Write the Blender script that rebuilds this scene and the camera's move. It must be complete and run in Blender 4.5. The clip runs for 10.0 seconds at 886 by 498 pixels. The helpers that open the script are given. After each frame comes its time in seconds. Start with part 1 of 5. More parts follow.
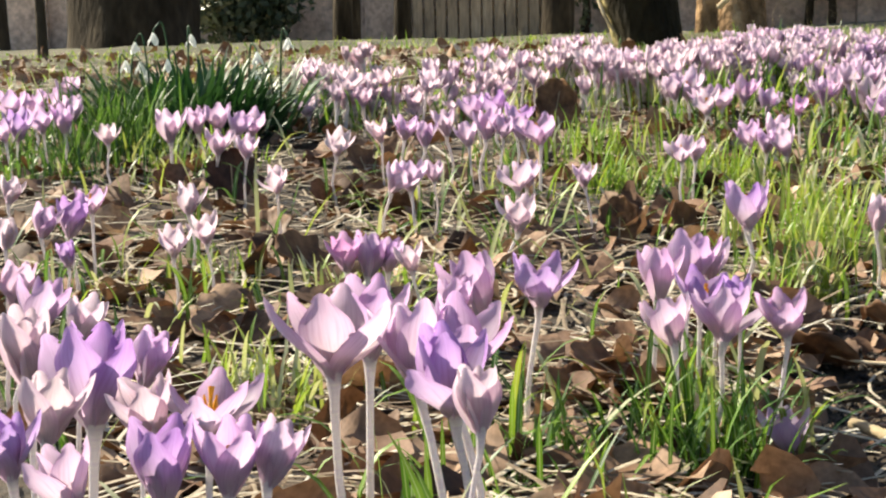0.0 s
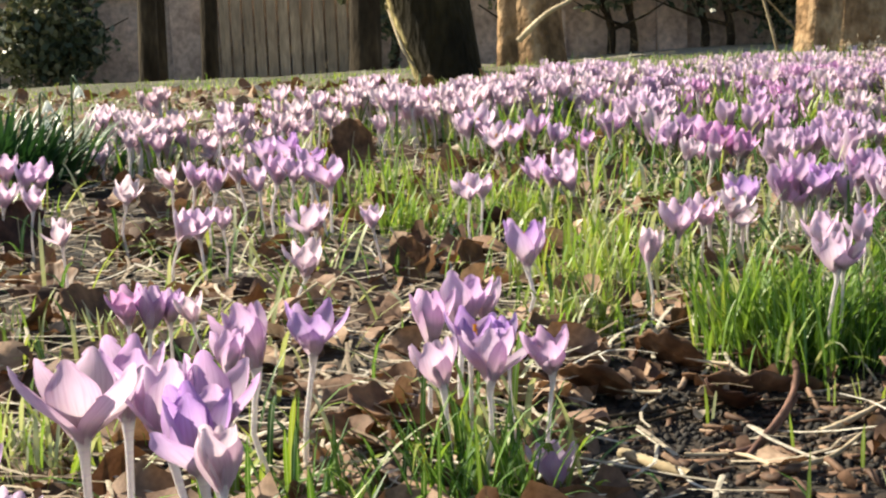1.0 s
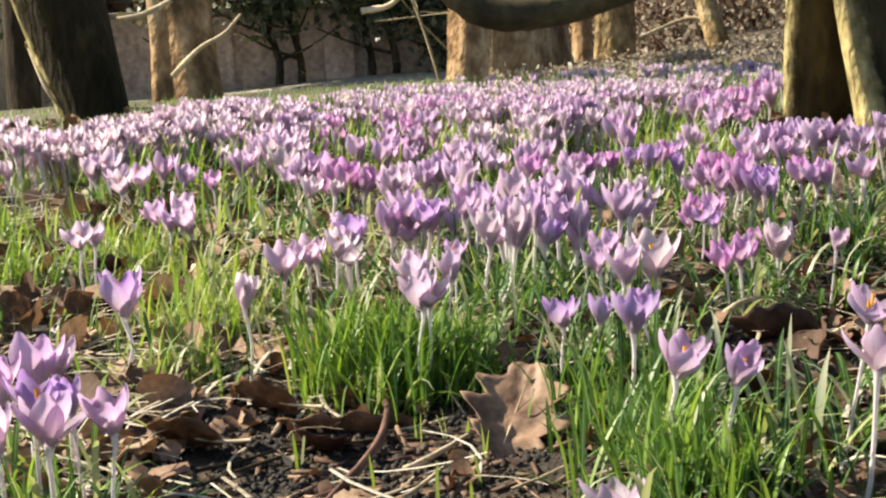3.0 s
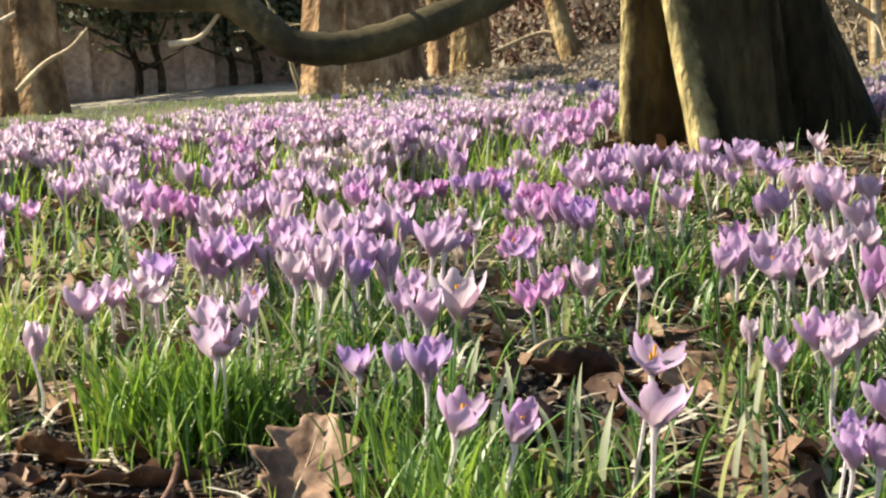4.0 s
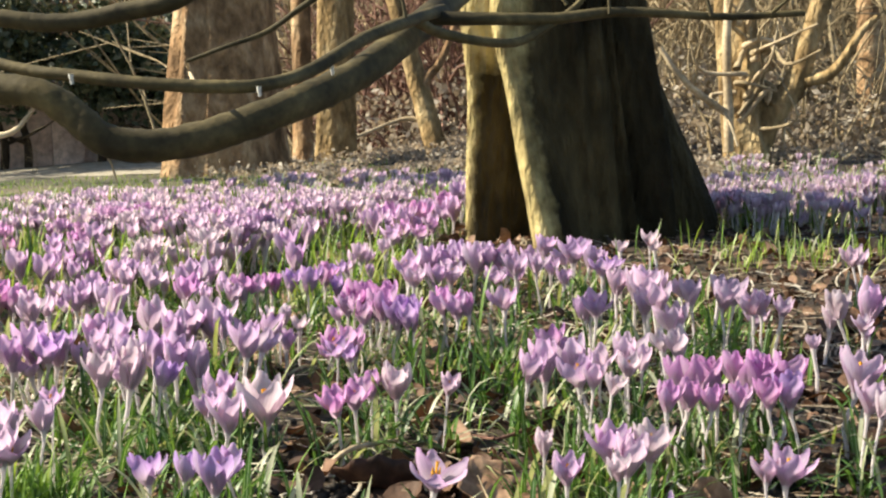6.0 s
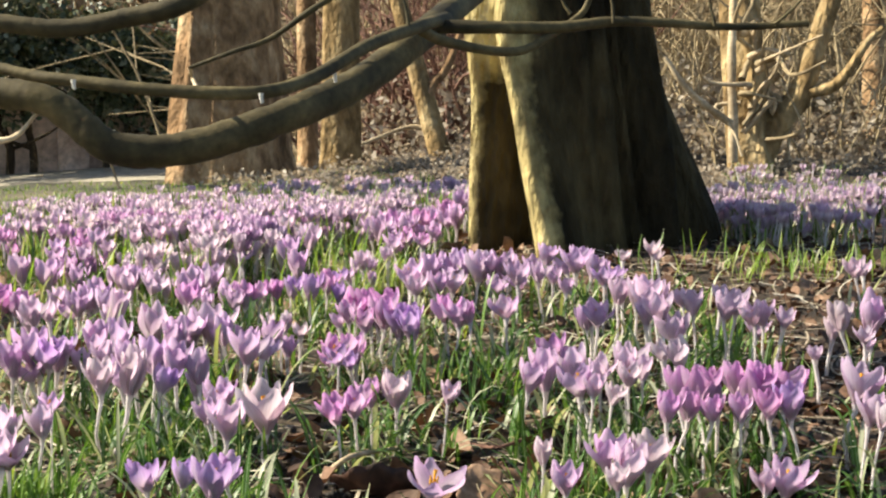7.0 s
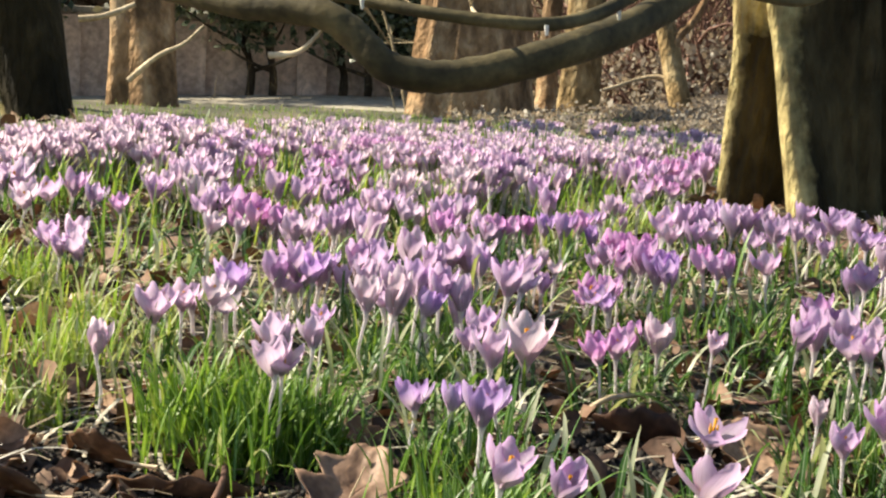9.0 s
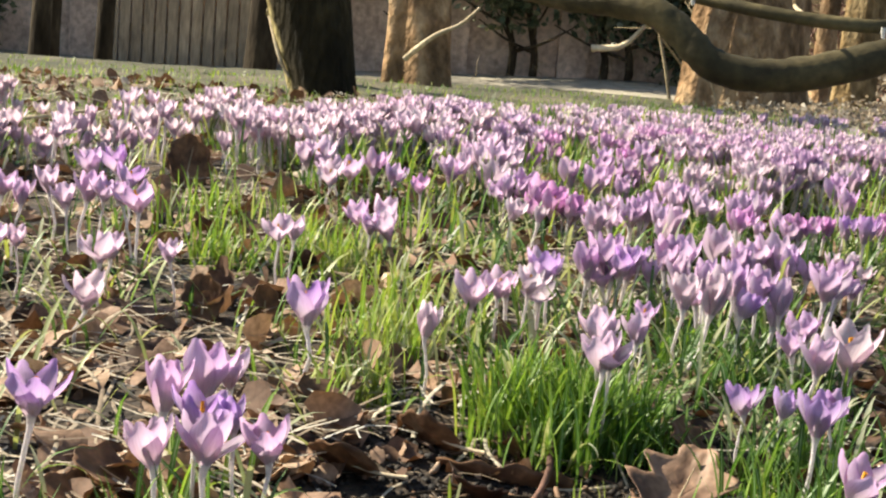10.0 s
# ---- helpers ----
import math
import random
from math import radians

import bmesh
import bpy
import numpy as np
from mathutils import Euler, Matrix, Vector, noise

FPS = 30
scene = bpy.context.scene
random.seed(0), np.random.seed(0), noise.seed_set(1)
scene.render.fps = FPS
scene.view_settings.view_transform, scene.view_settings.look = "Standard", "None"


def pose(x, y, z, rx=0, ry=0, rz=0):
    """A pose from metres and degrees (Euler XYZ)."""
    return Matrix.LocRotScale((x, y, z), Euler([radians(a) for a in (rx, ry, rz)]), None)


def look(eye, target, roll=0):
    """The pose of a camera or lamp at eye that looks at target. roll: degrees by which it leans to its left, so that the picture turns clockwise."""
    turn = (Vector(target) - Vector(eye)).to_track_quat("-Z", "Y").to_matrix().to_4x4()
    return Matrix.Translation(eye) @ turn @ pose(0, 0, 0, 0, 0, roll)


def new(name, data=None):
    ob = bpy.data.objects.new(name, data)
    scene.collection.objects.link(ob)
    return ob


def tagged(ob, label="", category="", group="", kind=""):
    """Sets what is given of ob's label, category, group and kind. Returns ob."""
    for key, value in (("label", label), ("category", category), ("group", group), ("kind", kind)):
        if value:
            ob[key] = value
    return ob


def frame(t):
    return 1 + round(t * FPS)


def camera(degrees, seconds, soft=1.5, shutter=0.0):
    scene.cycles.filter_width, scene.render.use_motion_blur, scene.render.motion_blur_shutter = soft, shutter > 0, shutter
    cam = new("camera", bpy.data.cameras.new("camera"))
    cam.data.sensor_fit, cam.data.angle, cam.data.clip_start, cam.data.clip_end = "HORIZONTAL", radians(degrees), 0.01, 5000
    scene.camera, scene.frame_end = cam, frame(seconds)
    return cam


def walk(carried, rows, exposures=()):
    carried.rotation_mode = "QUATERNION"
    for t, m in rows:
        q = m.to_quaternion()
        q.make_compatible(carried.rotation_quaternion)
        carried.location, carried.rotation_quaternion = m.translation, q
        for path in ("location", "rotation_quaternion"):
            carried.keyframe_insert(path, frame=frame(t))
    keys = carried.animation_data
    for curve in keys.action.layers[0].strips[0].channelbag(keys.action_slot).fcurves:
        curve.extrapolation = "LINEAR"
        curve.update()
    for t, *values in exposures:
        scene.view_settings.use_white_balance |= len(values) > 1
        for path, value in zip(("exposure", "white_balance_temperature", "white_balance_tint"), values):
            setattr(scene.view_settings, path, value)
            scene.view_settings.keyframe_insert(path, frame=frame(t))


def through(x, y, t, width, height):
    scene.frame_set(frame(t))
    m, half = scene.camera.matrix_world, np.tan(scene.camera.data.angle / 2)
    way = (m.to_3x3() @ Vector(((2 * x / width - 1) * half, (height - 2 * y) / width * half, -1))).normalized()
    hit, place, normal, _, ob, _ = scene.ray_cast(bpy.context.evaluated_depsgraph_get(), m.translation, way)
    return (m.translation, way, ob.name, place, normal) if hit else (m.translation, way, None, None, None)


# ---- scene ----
cam = camera(32, 10.0, 2.3)
PATH = [
    (0, (0.0661, 0.1268, 0.3084), (0.8344, 1.9276, -0.0999), -1.27),
    (0.5, (0.0741, 0.1144, 0.3132), (0.9754, 1.8571, -0.0751), -1.43),
    (1, (0.0844, 0.1051, 0.3173), (1.0647, 1.8081, -0.0551), -2.21),
    (1.5, (0.0993, 0.1009, 0.3189), (1.1632, 1.7533, -0.0519), -2.48),
    (2, (0.1114, 0.0920, 0.3185), (1.2451, 1.6989, -0.0457), -2.76),
    (2.5, (0.1220, 0.0832, 0.3201), (1.3534, 1.6186, -0.0346), -2.50),
    (3.8, (0.1769, 0.0556, 0.3409), (1.5881, 1.4277, -0.0140), -2.79),
    (4, (0.1885, 0.0530, 0.3452), (1.6236, 1.4012, -0.0052), -2.40),
    (4.5, (0.2119, 0.0428, 0.3507), (1.7079, 1.3315, 0.0324), -1.93),
    (5, (0.2204, 0.0319, 0.3550), (1.7386, 1.3026, 0.0713), -2.07),
    (5.5, (0.2237, 0.0225, 0.3613), (1.7745, 1.2588, 0.1031), -1.00),
    (7, (0.2292, 0.0189, 0.3609), (1.7806, 1.2575, 0.1185), -0.45),
    (7.5, (0.2259, 0.0247, 0.3568), (1.7805, 1.2594, 0.1142), 0.39),
    (8, (0.2267, 0.0326, 0.3538), (1.7675, 1.2827, 0.1033), 0.86),
    (8.5, (0.2230, 0.0463, 0.3527), (1.7045, 1.3617, 0.0791), 2.25),
    (9, (0.2081, 0.0555, 0.3514), (1.5631, 1.4917, 0.0327), 3.41),
    (9.5, (0.1923, 0.0658, 0.3536), (1.4674, 1.5687, 0.0141), 4.49),
    (10, (0.1594, 0.0873, 0.3574), (1.2646, 1.7139, -0.0069), 4.90),
]
walk(cam, [(t, look(eye, target, roll)) for t, eye, target, roll in PATH], [(0, 1.28, 6900, 7), (10, 1.28, 6900, 7)])

# ---- light ----
SUN_WAY = Vector((-0.432, 0.667, 0.605)).normalized()
world = bpy.data.worlds.new("sky")
scene.world = world
world.use_nodes = True
sky = world.node_tree.nodes.new("ShaderNodeTexSky")
sky.sky_type, sky.sun_disc = "NISHITA", False
sky.sun_elevation = math.asin(SUN_WAY.z)
sky.sun_rotation = math.atan2(SUN_WAY.x, SUN_WAY.y)
world.node_tree.links.new(sky.outputs[0], world.node_tree.nodes["Background"].inputs[0])
world.node_tree.nodes["Background"].inputs[1].default_value = 0.072
sun = new("sun", bpy.data.lights.new("sun", "SUN"))
sun.data.energy, sun.data.angle, sun.data.color = 4.5, radians(0.5), (1, 0.92, 0.78)
sun.matrix_world = look(SUN_WAY * 20, (0, 0, 0))

# ---- materials ----


def nodes_of(name):
    m = bpy.data.materials.new(name)
    m.use_nodes = True
    t = m.node_tree
    t.nodes.clear()
    out = t.nodes.new("ShaderNodeOutputMaterial")
    return m, t, out


def node(t, kind, **values):
    n = t.nodes.new(kind)
    for key, value in values.items():
        n.inputs[key].default_value = value
    return n


def ramp(t, fac, stops):
    r = t.nodes.new("ShaderNodeValToRGB")
    while len(r.color_ramp.elements) < len(stops):
        r.color_ramp.elements.new(0.5)
    for e, (p, c) in zip(r.color_ramp.elements, stops):
        e.position, e.color = p, (*c, 1)
    t.links.new(fac, r.inputs[0])
    return r.outputs[0]


def mixed(t, a, b, fac, mode="MIX"):
    m = t.nodes.new("ShaderNodeMix")
    m.data_type, m.blend_type = "RGBA", mode
    for socket, v in ((m.inputs[0], fac), (m.inputs[6], a), (m.inputs[7], b)):
        if isinstance(v, (int, float)):
            socket.default_value = v
        elif isinstance(v, tuple):
            socket.default_value = (*v, 1)
        else:
            t.links.new(v, socket)
    return m.outputs[2]


def grain(t, scale, detail=4.0, where="Object", stretch=None):
    c = t.nodes.new("ShaderNodeTexCoord")
    n = node(t, "ShaderNodeTexNoise", Scale=scale, Detail=detail)
    if stretch:
        mp = node(t, "ShaderNodeMapping", Scale=stretch)
        t.links.new(c.outputs[where], mp.inputs[0])
        t.links.new(mp.outputs[0], n.inputs[0])
    else:
        t.links.new(c.outputs[where], n.inputs[0])
    return n.outputs[0]


def bumped(t, height, strength, distance):
    b = node(t, "ShaderNodeBump", Strength=strength, Distance=distance)
    t.links.new(height, b.inputs["Height"])
    return b.outputs[0]


def finish(t, out, colour, rough=0.8, normal=None, glow_through=0.0, through_tint=(1, 1, 1), specular=0.3):
    """Principled surface, with light passing through thin leaves and petals."""
    p = node(t, "ShaderNodeBsdfPrincipled", Roughness=rough)
    p.inputs["Specular IOR Level"].default_value = specular
    t.links.new(colour, p.inputs["Base Color"])
    if normal:
        t.links.new(normal, p.inputs["Normal"])
    if not glow_through:
        t.links.new(p.outputs[0], out.inputs[0])
        return
    tr = t.nodes.new("ShaderNodeBsdfTranslucent")
    t.links.new(mixed(t, colour, through_tint, 1.0, "MULTIPLY"), tr.inputs[0])
    ms = node(t, "ShaderNodeMixShader", Fac=glow_through)
    t.links.new(p.outputs[0], ms.inputs[1])
    t.links.new(tr.outputs[0], ms.inputs[2])
    t.links.new(ms.outputs[0], out.inputs[0])


def attribute(t, name):
    a = t.nodes.new("ShaderNodeAttribute")
    a.attribute_name = name
    return a


def surface(name, scale, stops, fine, rough=0.85, bump=0.4, distance=0.004, stretch=None, specular=0.3, coarse=3.0):
    m, t, out = nodes_of(name)
    big = ramp(t, grain(t, scale, 6, stretch=stretch), stops)
    g = grain(t, fine, 5, stretch=stretch)
    colour = mixed(t, big, ramp(t, g, [(0.3, (0.45, 0.45, 0.45)), (0.7, (1.25, 1.25, 1.25))]), 0.7, "MULTIPLY")
    patch = ramp(t, grain(t, coarse, 3), [(0.35, (0.75, 0.73, 0.7)), (0.65, (1.15, 1.12, 1.05))])
    colour = mixed(t, colour, patch, 0.8, "MULTIPLY")
    finish(t, out, colour, rough, bumped(t, g, bump, distance), specular=specular)
    return m


def petal_material(name, from_object):
    """Lilac petal: whitish at the foot, deeper at the rim, fine veins along it; lit from behind it glows."""
    m, t, out = nodes_of(name)
    if from_object:
        tint = t.nodes.new("ShaderNodeObjectInfo").outputs["Color"]
    else:
        tint = attribute(t, "tint").outputs["Color"]
    along = attribute(t, "along").outputs["Fac"]
    across = attribute(t, "across").outputs["Fac"]
    foot = ramp(t, along, [(0.0, (1.0, 1.0, 1.0)), (0.3, (0.72, 0.72, 0.72)), (0.6, (0.25, 0.25, 0.25)), (0.92, (0.0, 0.0, 0.0))])
    colour = mixed(t, tint, (0.70, 0.64, 0.66), foot)
    rim = ramp(t, across, [(0.0, (0.86, 0.75, 0.86)), (0.25, (1, 1, 1)), (0.75, (1, 1, 1)), (1.0, (0.86, 0.75, 0.86))])
    colour = mixed(t, colour, rim, 0.8, "MULTIPLY")
    w = node(t, "ShaderNodeTexNoise", Scale=1.0, Detail=3.0)
    c = t.nodes.new("ShaderNodeCombineXYZ")
    for k, (src, by) in enumerate(((across, 26.0), (along, 2.5))):
        mu = t.nodes.new("ShaderNodeMath")
        mu.operation = "MULTIPLY"
        mu.inputs[1].default_value = by
        t.links.new(src, mu.inputs[0])
        t.links.new(mu.outputs[0], c.inputs[k])
    t.links.new(c.outputs[0], w.inputs[0])
    colour = mixed(t, colour, ramp(t, w.outputs[0], [(0.35, (0.84, 0.75, 0.82)), (0.6, (1.04, 1.04, 1.04))]), 0.75, "MULTIPLY")
    finish(t, out, colour, 0.5, bumped(t, w.outputs[0], 0.15, 0.0006), 0.62, (1.0, 0.93, 0.98), 0.25)
    return m


def blade_material(name, stops, stripe, through=0.42):
    """Narrow leaf, colour from the piece's own tint, with a pale line along the middle."""
    m, t, out = nodes_of(name)
    tint = attribute(t, "tint").outputs["Fac"]
    across = attribute(t, "across").outputs["Fac"]
    along = attribute(t, "along").outputs["Fac"]
    colour = ramp(t, tint, stops)
    colour = mixed(t, colour, ramp(t, along, [(0.0, (0.85, 0.85, 0.6)), (0.25, (1, 1, 1)), (0.9, (1, 1, 1)), (1.0, (1.2, 1.05, 0.7))]), 1.0, "MULTIPLY")
    if stripe:
        line = ramp(t, across, [(0.40, (0, 0, 0)), (0.46, (stripe,) * 3), (0.54, (stripe,) * 3), (0.60, (0, 0, 0))])
        colour = mixed(t, colour, (0.55, 0.62, 0.45), line)
    finish(t, out, colour, 0.42, None, through, (1.0, 1.0, 0.55), 0.4)
    return m


def litter_material(name, stops, through=0.12, rough=0.7, through_tint=(1.0, 0.75, 0.5)):
    m, t, out = nodes_of(name)
    tint = attribute(t, "tint").outputs["Fac"]
    g = grain(t, 220, 4)
    colour = mixed(t, ramp(t, tint, stops), ramp(t, g, [(0.3, (0.5, 0.48, 0.45)), (0.7, (1.2, 1.2, 1.2))]), 0.8, "MULTIPLY")
    finish(t, out, colour, rough, bumped(t, g, 0.4, 0.001), through, through_tint, 0.35)
    return m


def dead_leaf_material(name, dark, light):
    m, t, out = nodes_of(name)
    across = attribute(t, "across").outputs["Fac"]
    along = attribute(t, "along").outputs["Fac"]
    c = t.nodes.new("ShaderNodeCombineXYZ")
    t.links.new(across, c.inputs[0])
    t.links.new(along, c.inputs[1])
    w = t.nodes.new("ShaderNodeTexWave")
    w.inputs["Scale"].default_value, w.inputs["Distortion"].default_value = 3.0, 3.0
    w.bands_direction = "DIAGONAL"
    t.links.new(c.outputs[0], w.inputs[0])
    g = grain(t, 160, 5)
    blotch = ramp(t, grain(t, 38, 4), [(0.35, dark), (0.62, light)])
    colour = mixed(t, blotch, ramp(t, g, [(0.3, (0.6, 0.58, 0.55)), (0.7, (1.15, 1.15, 1.15))]), 0.8, "MULTIPLY")
    rib = ramp(t, w.outputs[0], [(0.0, (1.2, 1.16, 1.08)), (0.10, (1, 1, 1))])
    colour = mixed(t, colour, rib, 0.7, "MULTIPLY")
    finish(t, out, colour, 0.6, bumped(t, g, 0.5, 0.0015), 0.10, (1.0, 0.6, 0.3), 0.35)
    return m


def ground_material():
    """Dark humus under the bed, mown grass beyond it."""
    m, t, out = nodes_of("soil_and_lawn")
    g = grain(t, 140, 6)
    soil = ramp(t, grain(t, 22, 6), [(0.3, (0.016, 0.012, 0.009)), (0.5, (0.05, 0.036, 0.025)), (0.7, (0.11, 0.078, 0.05))])
    soil = mixed(t, soil, ramp(t, g, [(0.35, (0.4, 0.4, 0.4)), (0.7, (1.5, 1.45, 1.35))]), 0.9, "MULTIPLY")
    lawn = ramp(t, grain(t, 3.0, 8), [(0.3, (0.055, 0.058, 0.028)), (0.52, (0.10, 0.093, 0.05)), (0.72, (0.19, 0.155, 0.108))])
    lawn = mixed(t, lawn, ramp(t, grain(t, 40, 5), [(0.3, (0.6, 0.6, 0.6)), (0.7, (1.3, 1.3, 1.2))]), 0.8, "MULTIPLY")
    geo = attribute(t, "lawn").outputs["Fac"]
    add = t.nodes.new("ShaderNodeMath")
    add.operation = "MULTIPLY_ADD"
    t.links.new(grain(t, 2.5, 4), add.inputs[0])
    add.inputs[1].default_value = 0.5
    t.links.new(geo, add.inputs[2])
    mask = ramp(t, add.outputs[0], [(0.65, (0, 0, 0)), (0.85, (1, 1, 1))])
    finish(t, out, mixed(t, soil, lawn, mask), 0.8, bumped(t, g, 0.8, 0.006), specular=0.4)
    return m


PETAL = petal_material("crocus_petal", True)
PETAL_FIELD = petal_material("crocus_petal_field", False)
TUBE, _t, _o = nodes_of("flower_tube")
finish(_t, _o, ramp(_t, grain(_t, 60, 4), [(0.3, (0.72, 0.64, 0.70)), (0.7, (0.86, 0.82, 0.78))]), 0.45, None, 0.4)
STAMEN = surface("stamen_orange", 200, [(0.3, (0.85, 0.36, 0.02)), (0.7, (0.95, 0.55, 0.05))], 800, 0.6, 0.3, 0.0004)
GREEN = blade_material("crocus_leaf_green", [(0.0, (0.025, 0.075, 0.016)), (0.35, (0.075, 0.18, 0.025)), (0.7, (0.22, 0.36, 0.045)), (0.86, (0.36, 0.42, 0.085)), (1.0, (0.46, 0.48, 0.33))], 0.5)
SNOW_LEAF = blade_material("snowdrop_leaf_green", [(0.0, (0.018, 0.06, 0.022)), (1.0, (0.05, 0.12, 0.05))], 0.0, 0.2)
STRAW = litter_material("dry_straw", [(0.0, (0.18, 0.12, 0.08)), (0.4, (0.42, 0.34, 0.24)), (0.75, (0.60, 0.53, 0.41)), (1.0, (0.74, 0.70, 0.60))], 0.1, 0.5)
LITTER = litter_material("leaf_litter", [(0.0, (0.055, 0.030, 0.020)), (0.4, (0.21, 0.12, 0.075)), (0.75, (0.40, 0.27, 0.18)), (1.0, (0.66, 0.55, 0.44))])
CRUMB = litter_material("soil_crumb", [(0.0, (0.010, 0.008, 0.007)), (0.7, (0.030, 0.024, 0.019)), (0.9, (0.10, 0.07, 0.05)), (1.0, (0.26, 0.20, 0.15))], 0.0, 0.75)
LEAF_TAN = dead_leaf_material("dead_leaf_tan", (0.24, 0.14, 0.085), (0.46, 0.30, 0.20))
LEAF_FAWN = dead_leaf_material("dead_leaf_fawn", (0.15, 0.085, 0.055), (0.36, 0.23, 0.155))
LEAF_BROWN = dead_leaf_material("dead_leaf_brown", (0.09, 0.045, 0.025), (0.25, 0.13, 0.065))
LEAF_DARK = dead_leaf_material("dead_leaf_dark", (0.03, 0.014, 0.010), (0.10, 0.045, 0.028))
BARK_MOSS = surface("mossy_bark", 9, [(0.3, (0.04, 0.032, 0.016)), (0.5, (0.11, 0.092, 0.036)), (0.7, (0.30, 0.24, 0.085))], 60, 0.9, 0.9, 0.012, (1, 1, 0.35), 0.15, 5)
def trunk_material():
    """Dark bark; the sunlit yellow of its ribs is painted into the colour."""
    m, t, out = nodes_of("sun_painted_bark")
    g = grain(t, 60, 6, stretch=(1, 1, 0.35))
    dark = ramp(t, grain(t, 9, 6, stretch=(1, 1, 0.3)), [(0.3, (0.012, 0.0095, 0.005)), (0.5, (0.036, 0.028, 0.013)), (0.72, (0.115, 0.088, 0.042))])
    rib_sun = ramp(t, grain(t, 30, 5), [(0.3, (0.24, 0.18, 0.075)), (0.6, (0.52, 0.43, 0.20)), (0.8, (0.66, 0.57, 0.32))])
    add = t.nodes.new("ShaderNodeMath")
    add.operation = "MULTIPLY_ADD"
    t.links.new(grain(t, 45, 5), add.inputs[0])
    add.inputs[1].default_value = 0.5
    t.links.new(attribute(t, "rib_sun").outputs["Fac"], add.inputs[2])
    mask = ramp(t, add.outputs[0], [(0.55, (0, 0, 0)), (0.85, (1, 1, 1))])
    colour = mixed(t, mixed(t, dark, rib_sun, mask), ramp(t, g, [(0.3, (0.5, 0.5, 0.5)), (0.7, (1.25, 1.25, 1.25))]), 0.8, "MULTIPLY")
    finish(t, out, colour, 0.9, bumped(t, g, 1.0, 0.03), specular=0.15)
    return m


BARK_SUN_PAINTED = trunk_material()
BARK_GREY = surface("grey_bark", 12, [(0.32, (0.13, 0.082, 0.045)), (0.5, (0.34, 0.215, 0.12)), (0.7, (0.62, 0.46, 0.29))], 55, 0.9, 1.0, 0.02, (1, 1, 0.6), 0.15, 5)
BARK_TAN = surface("tan_bark", 14, [(0.3, (0.13, 0.085, 0.04)), (0.5, (0.34, 0.24, 0.12)), (0.7, (0.58, 0.46, 0.27))], 60, 0.9, 1.0, 0.02, (1, 1, 0.5), 0.15, 6)
BARK_DARK = surface("dark_bark", 8, [(0.3, (0.022, 0.016, 0.010)), (0.6, (0.065, 0.05, 0.034)), (0.75, (0.14, 0.11, 0.075))], 40, 0.9, 0.9, 0.012, (1, 1, 0.3), 0.15)
BRANCH = surface("branch_bark", 14, [(0.3, (0.024, 0.020, 0.009)), (0.5, (0.070, 0.057, 0.026)), (0.75, (0.18, 0.145, 0.070))], 120, 0.75, 0.5, 0.002, None, 0.3, 9)
TWIG_PALE = surface("pale_twig", 14, [(0.3, (0.38, 0.29, 0.18)), (0.7, (0.68, 0.57, 0.41))], 80, 0.8, 0.4, 0.002)
TWIG_TAN = surface("tan_twig", 9, [(0.3, (0.26, 0.20, 0.12)), (0.7, (0.50, 0.41, 0.27))], 60, 0.85, 0.4, 0.002, None, 0.2, 1.5)
TWIG_RED = surface("reddish_twig", 14, [(0.3, (0.12, 0.06, 0.045)), (0.7, (0.30, 0.17, 0.13))], 80, 0.8, 0.4, 0.002)
BRICK = surface("wall_brick", 5, [(0.3, (0.52, 0.40, 0.34)), (0.7, (0.72, 0.58, 0.50))], 18, 0.9, 0.5, 0.01, None, 0.2, 0.8)
RED_BRICK = surface("red_brick", 5, [(0.3, (0.42, 0.10, 0.06)), (0.7, (0.60, 0.17, 0.10))], 20, 0.9, 0.5, 0.01)
COPING = surface("coping_stone", 6, [(0.3, (0.22, 0.20, 0.17)), (0.7, (0.40, 0.37, 0.31))], 30, 0.9, 0.5, 0.008)
FENCE = surface("weathered_fence", 6, [(0.3, (0.25, 0.20, 0.145)), (0.7, (0.44, 0.36, 0.27))], 50, 0.9, 0.5, 0.006, (1, 1, 0.15))
GRAVEL = surface("path_gravel", 12, [(0.3, (0.30, 0.27, 0.21)), (0.7, (0.48, 0.44, 0.36))], 90, 0.95, 0.5, 0.01)
IVY = litter_material("ivy_leaf", [(0.0, (0.035, 0.055, 0.03)), (0.6, (0.10, 0.135, 0.075)), (1.0, (0.24, 0.25, 0.17))], 0.3, 0.4)
HEDGE = litter_material("hedge_leaf", [(0.0, (0.16, 0.13, 0.09)), (0.6, (0.38, 0.31, 0.24)), (1.0, (0.56, 0.48, 0.38))], 0.5, 0.5)
SHRUB = litter_material("shrub_leaf", [(0.0, (0.25, 0.21, 0.16)), (0.5, (0.43, 0.37, 0.29)), (1.0, (0.62, 0.56, 0.47))], 0.45, 0.6, (1.0, 0.90, 0.78))
RENDER_WALL = surface("house_render", 3, [(0.3, (0.20, 0.13, 0.12)), (0.7, (0.30, 0.20, 0.18))], 12, 0.9, 0.4, 0.01)
WHITE_PAINT = surface("white_paint", 9, [(0.3, (0.62, 0.62, 0.60)), (0.7, (0.78, 0.77, 0.74))], 40, 0.5, 0.1, 0.001)
SNOW, _t, _o = nodes_of("snowdrop_white")
finish(_t, _o, ramp(_t, grain(_t, 60, 4), [(0.3, (0.80, 0.82, 0.78)), (0.7, (0.88, 0.89, 0.86))]), 0.5, None, 0.55)
GROUND = ground_material()
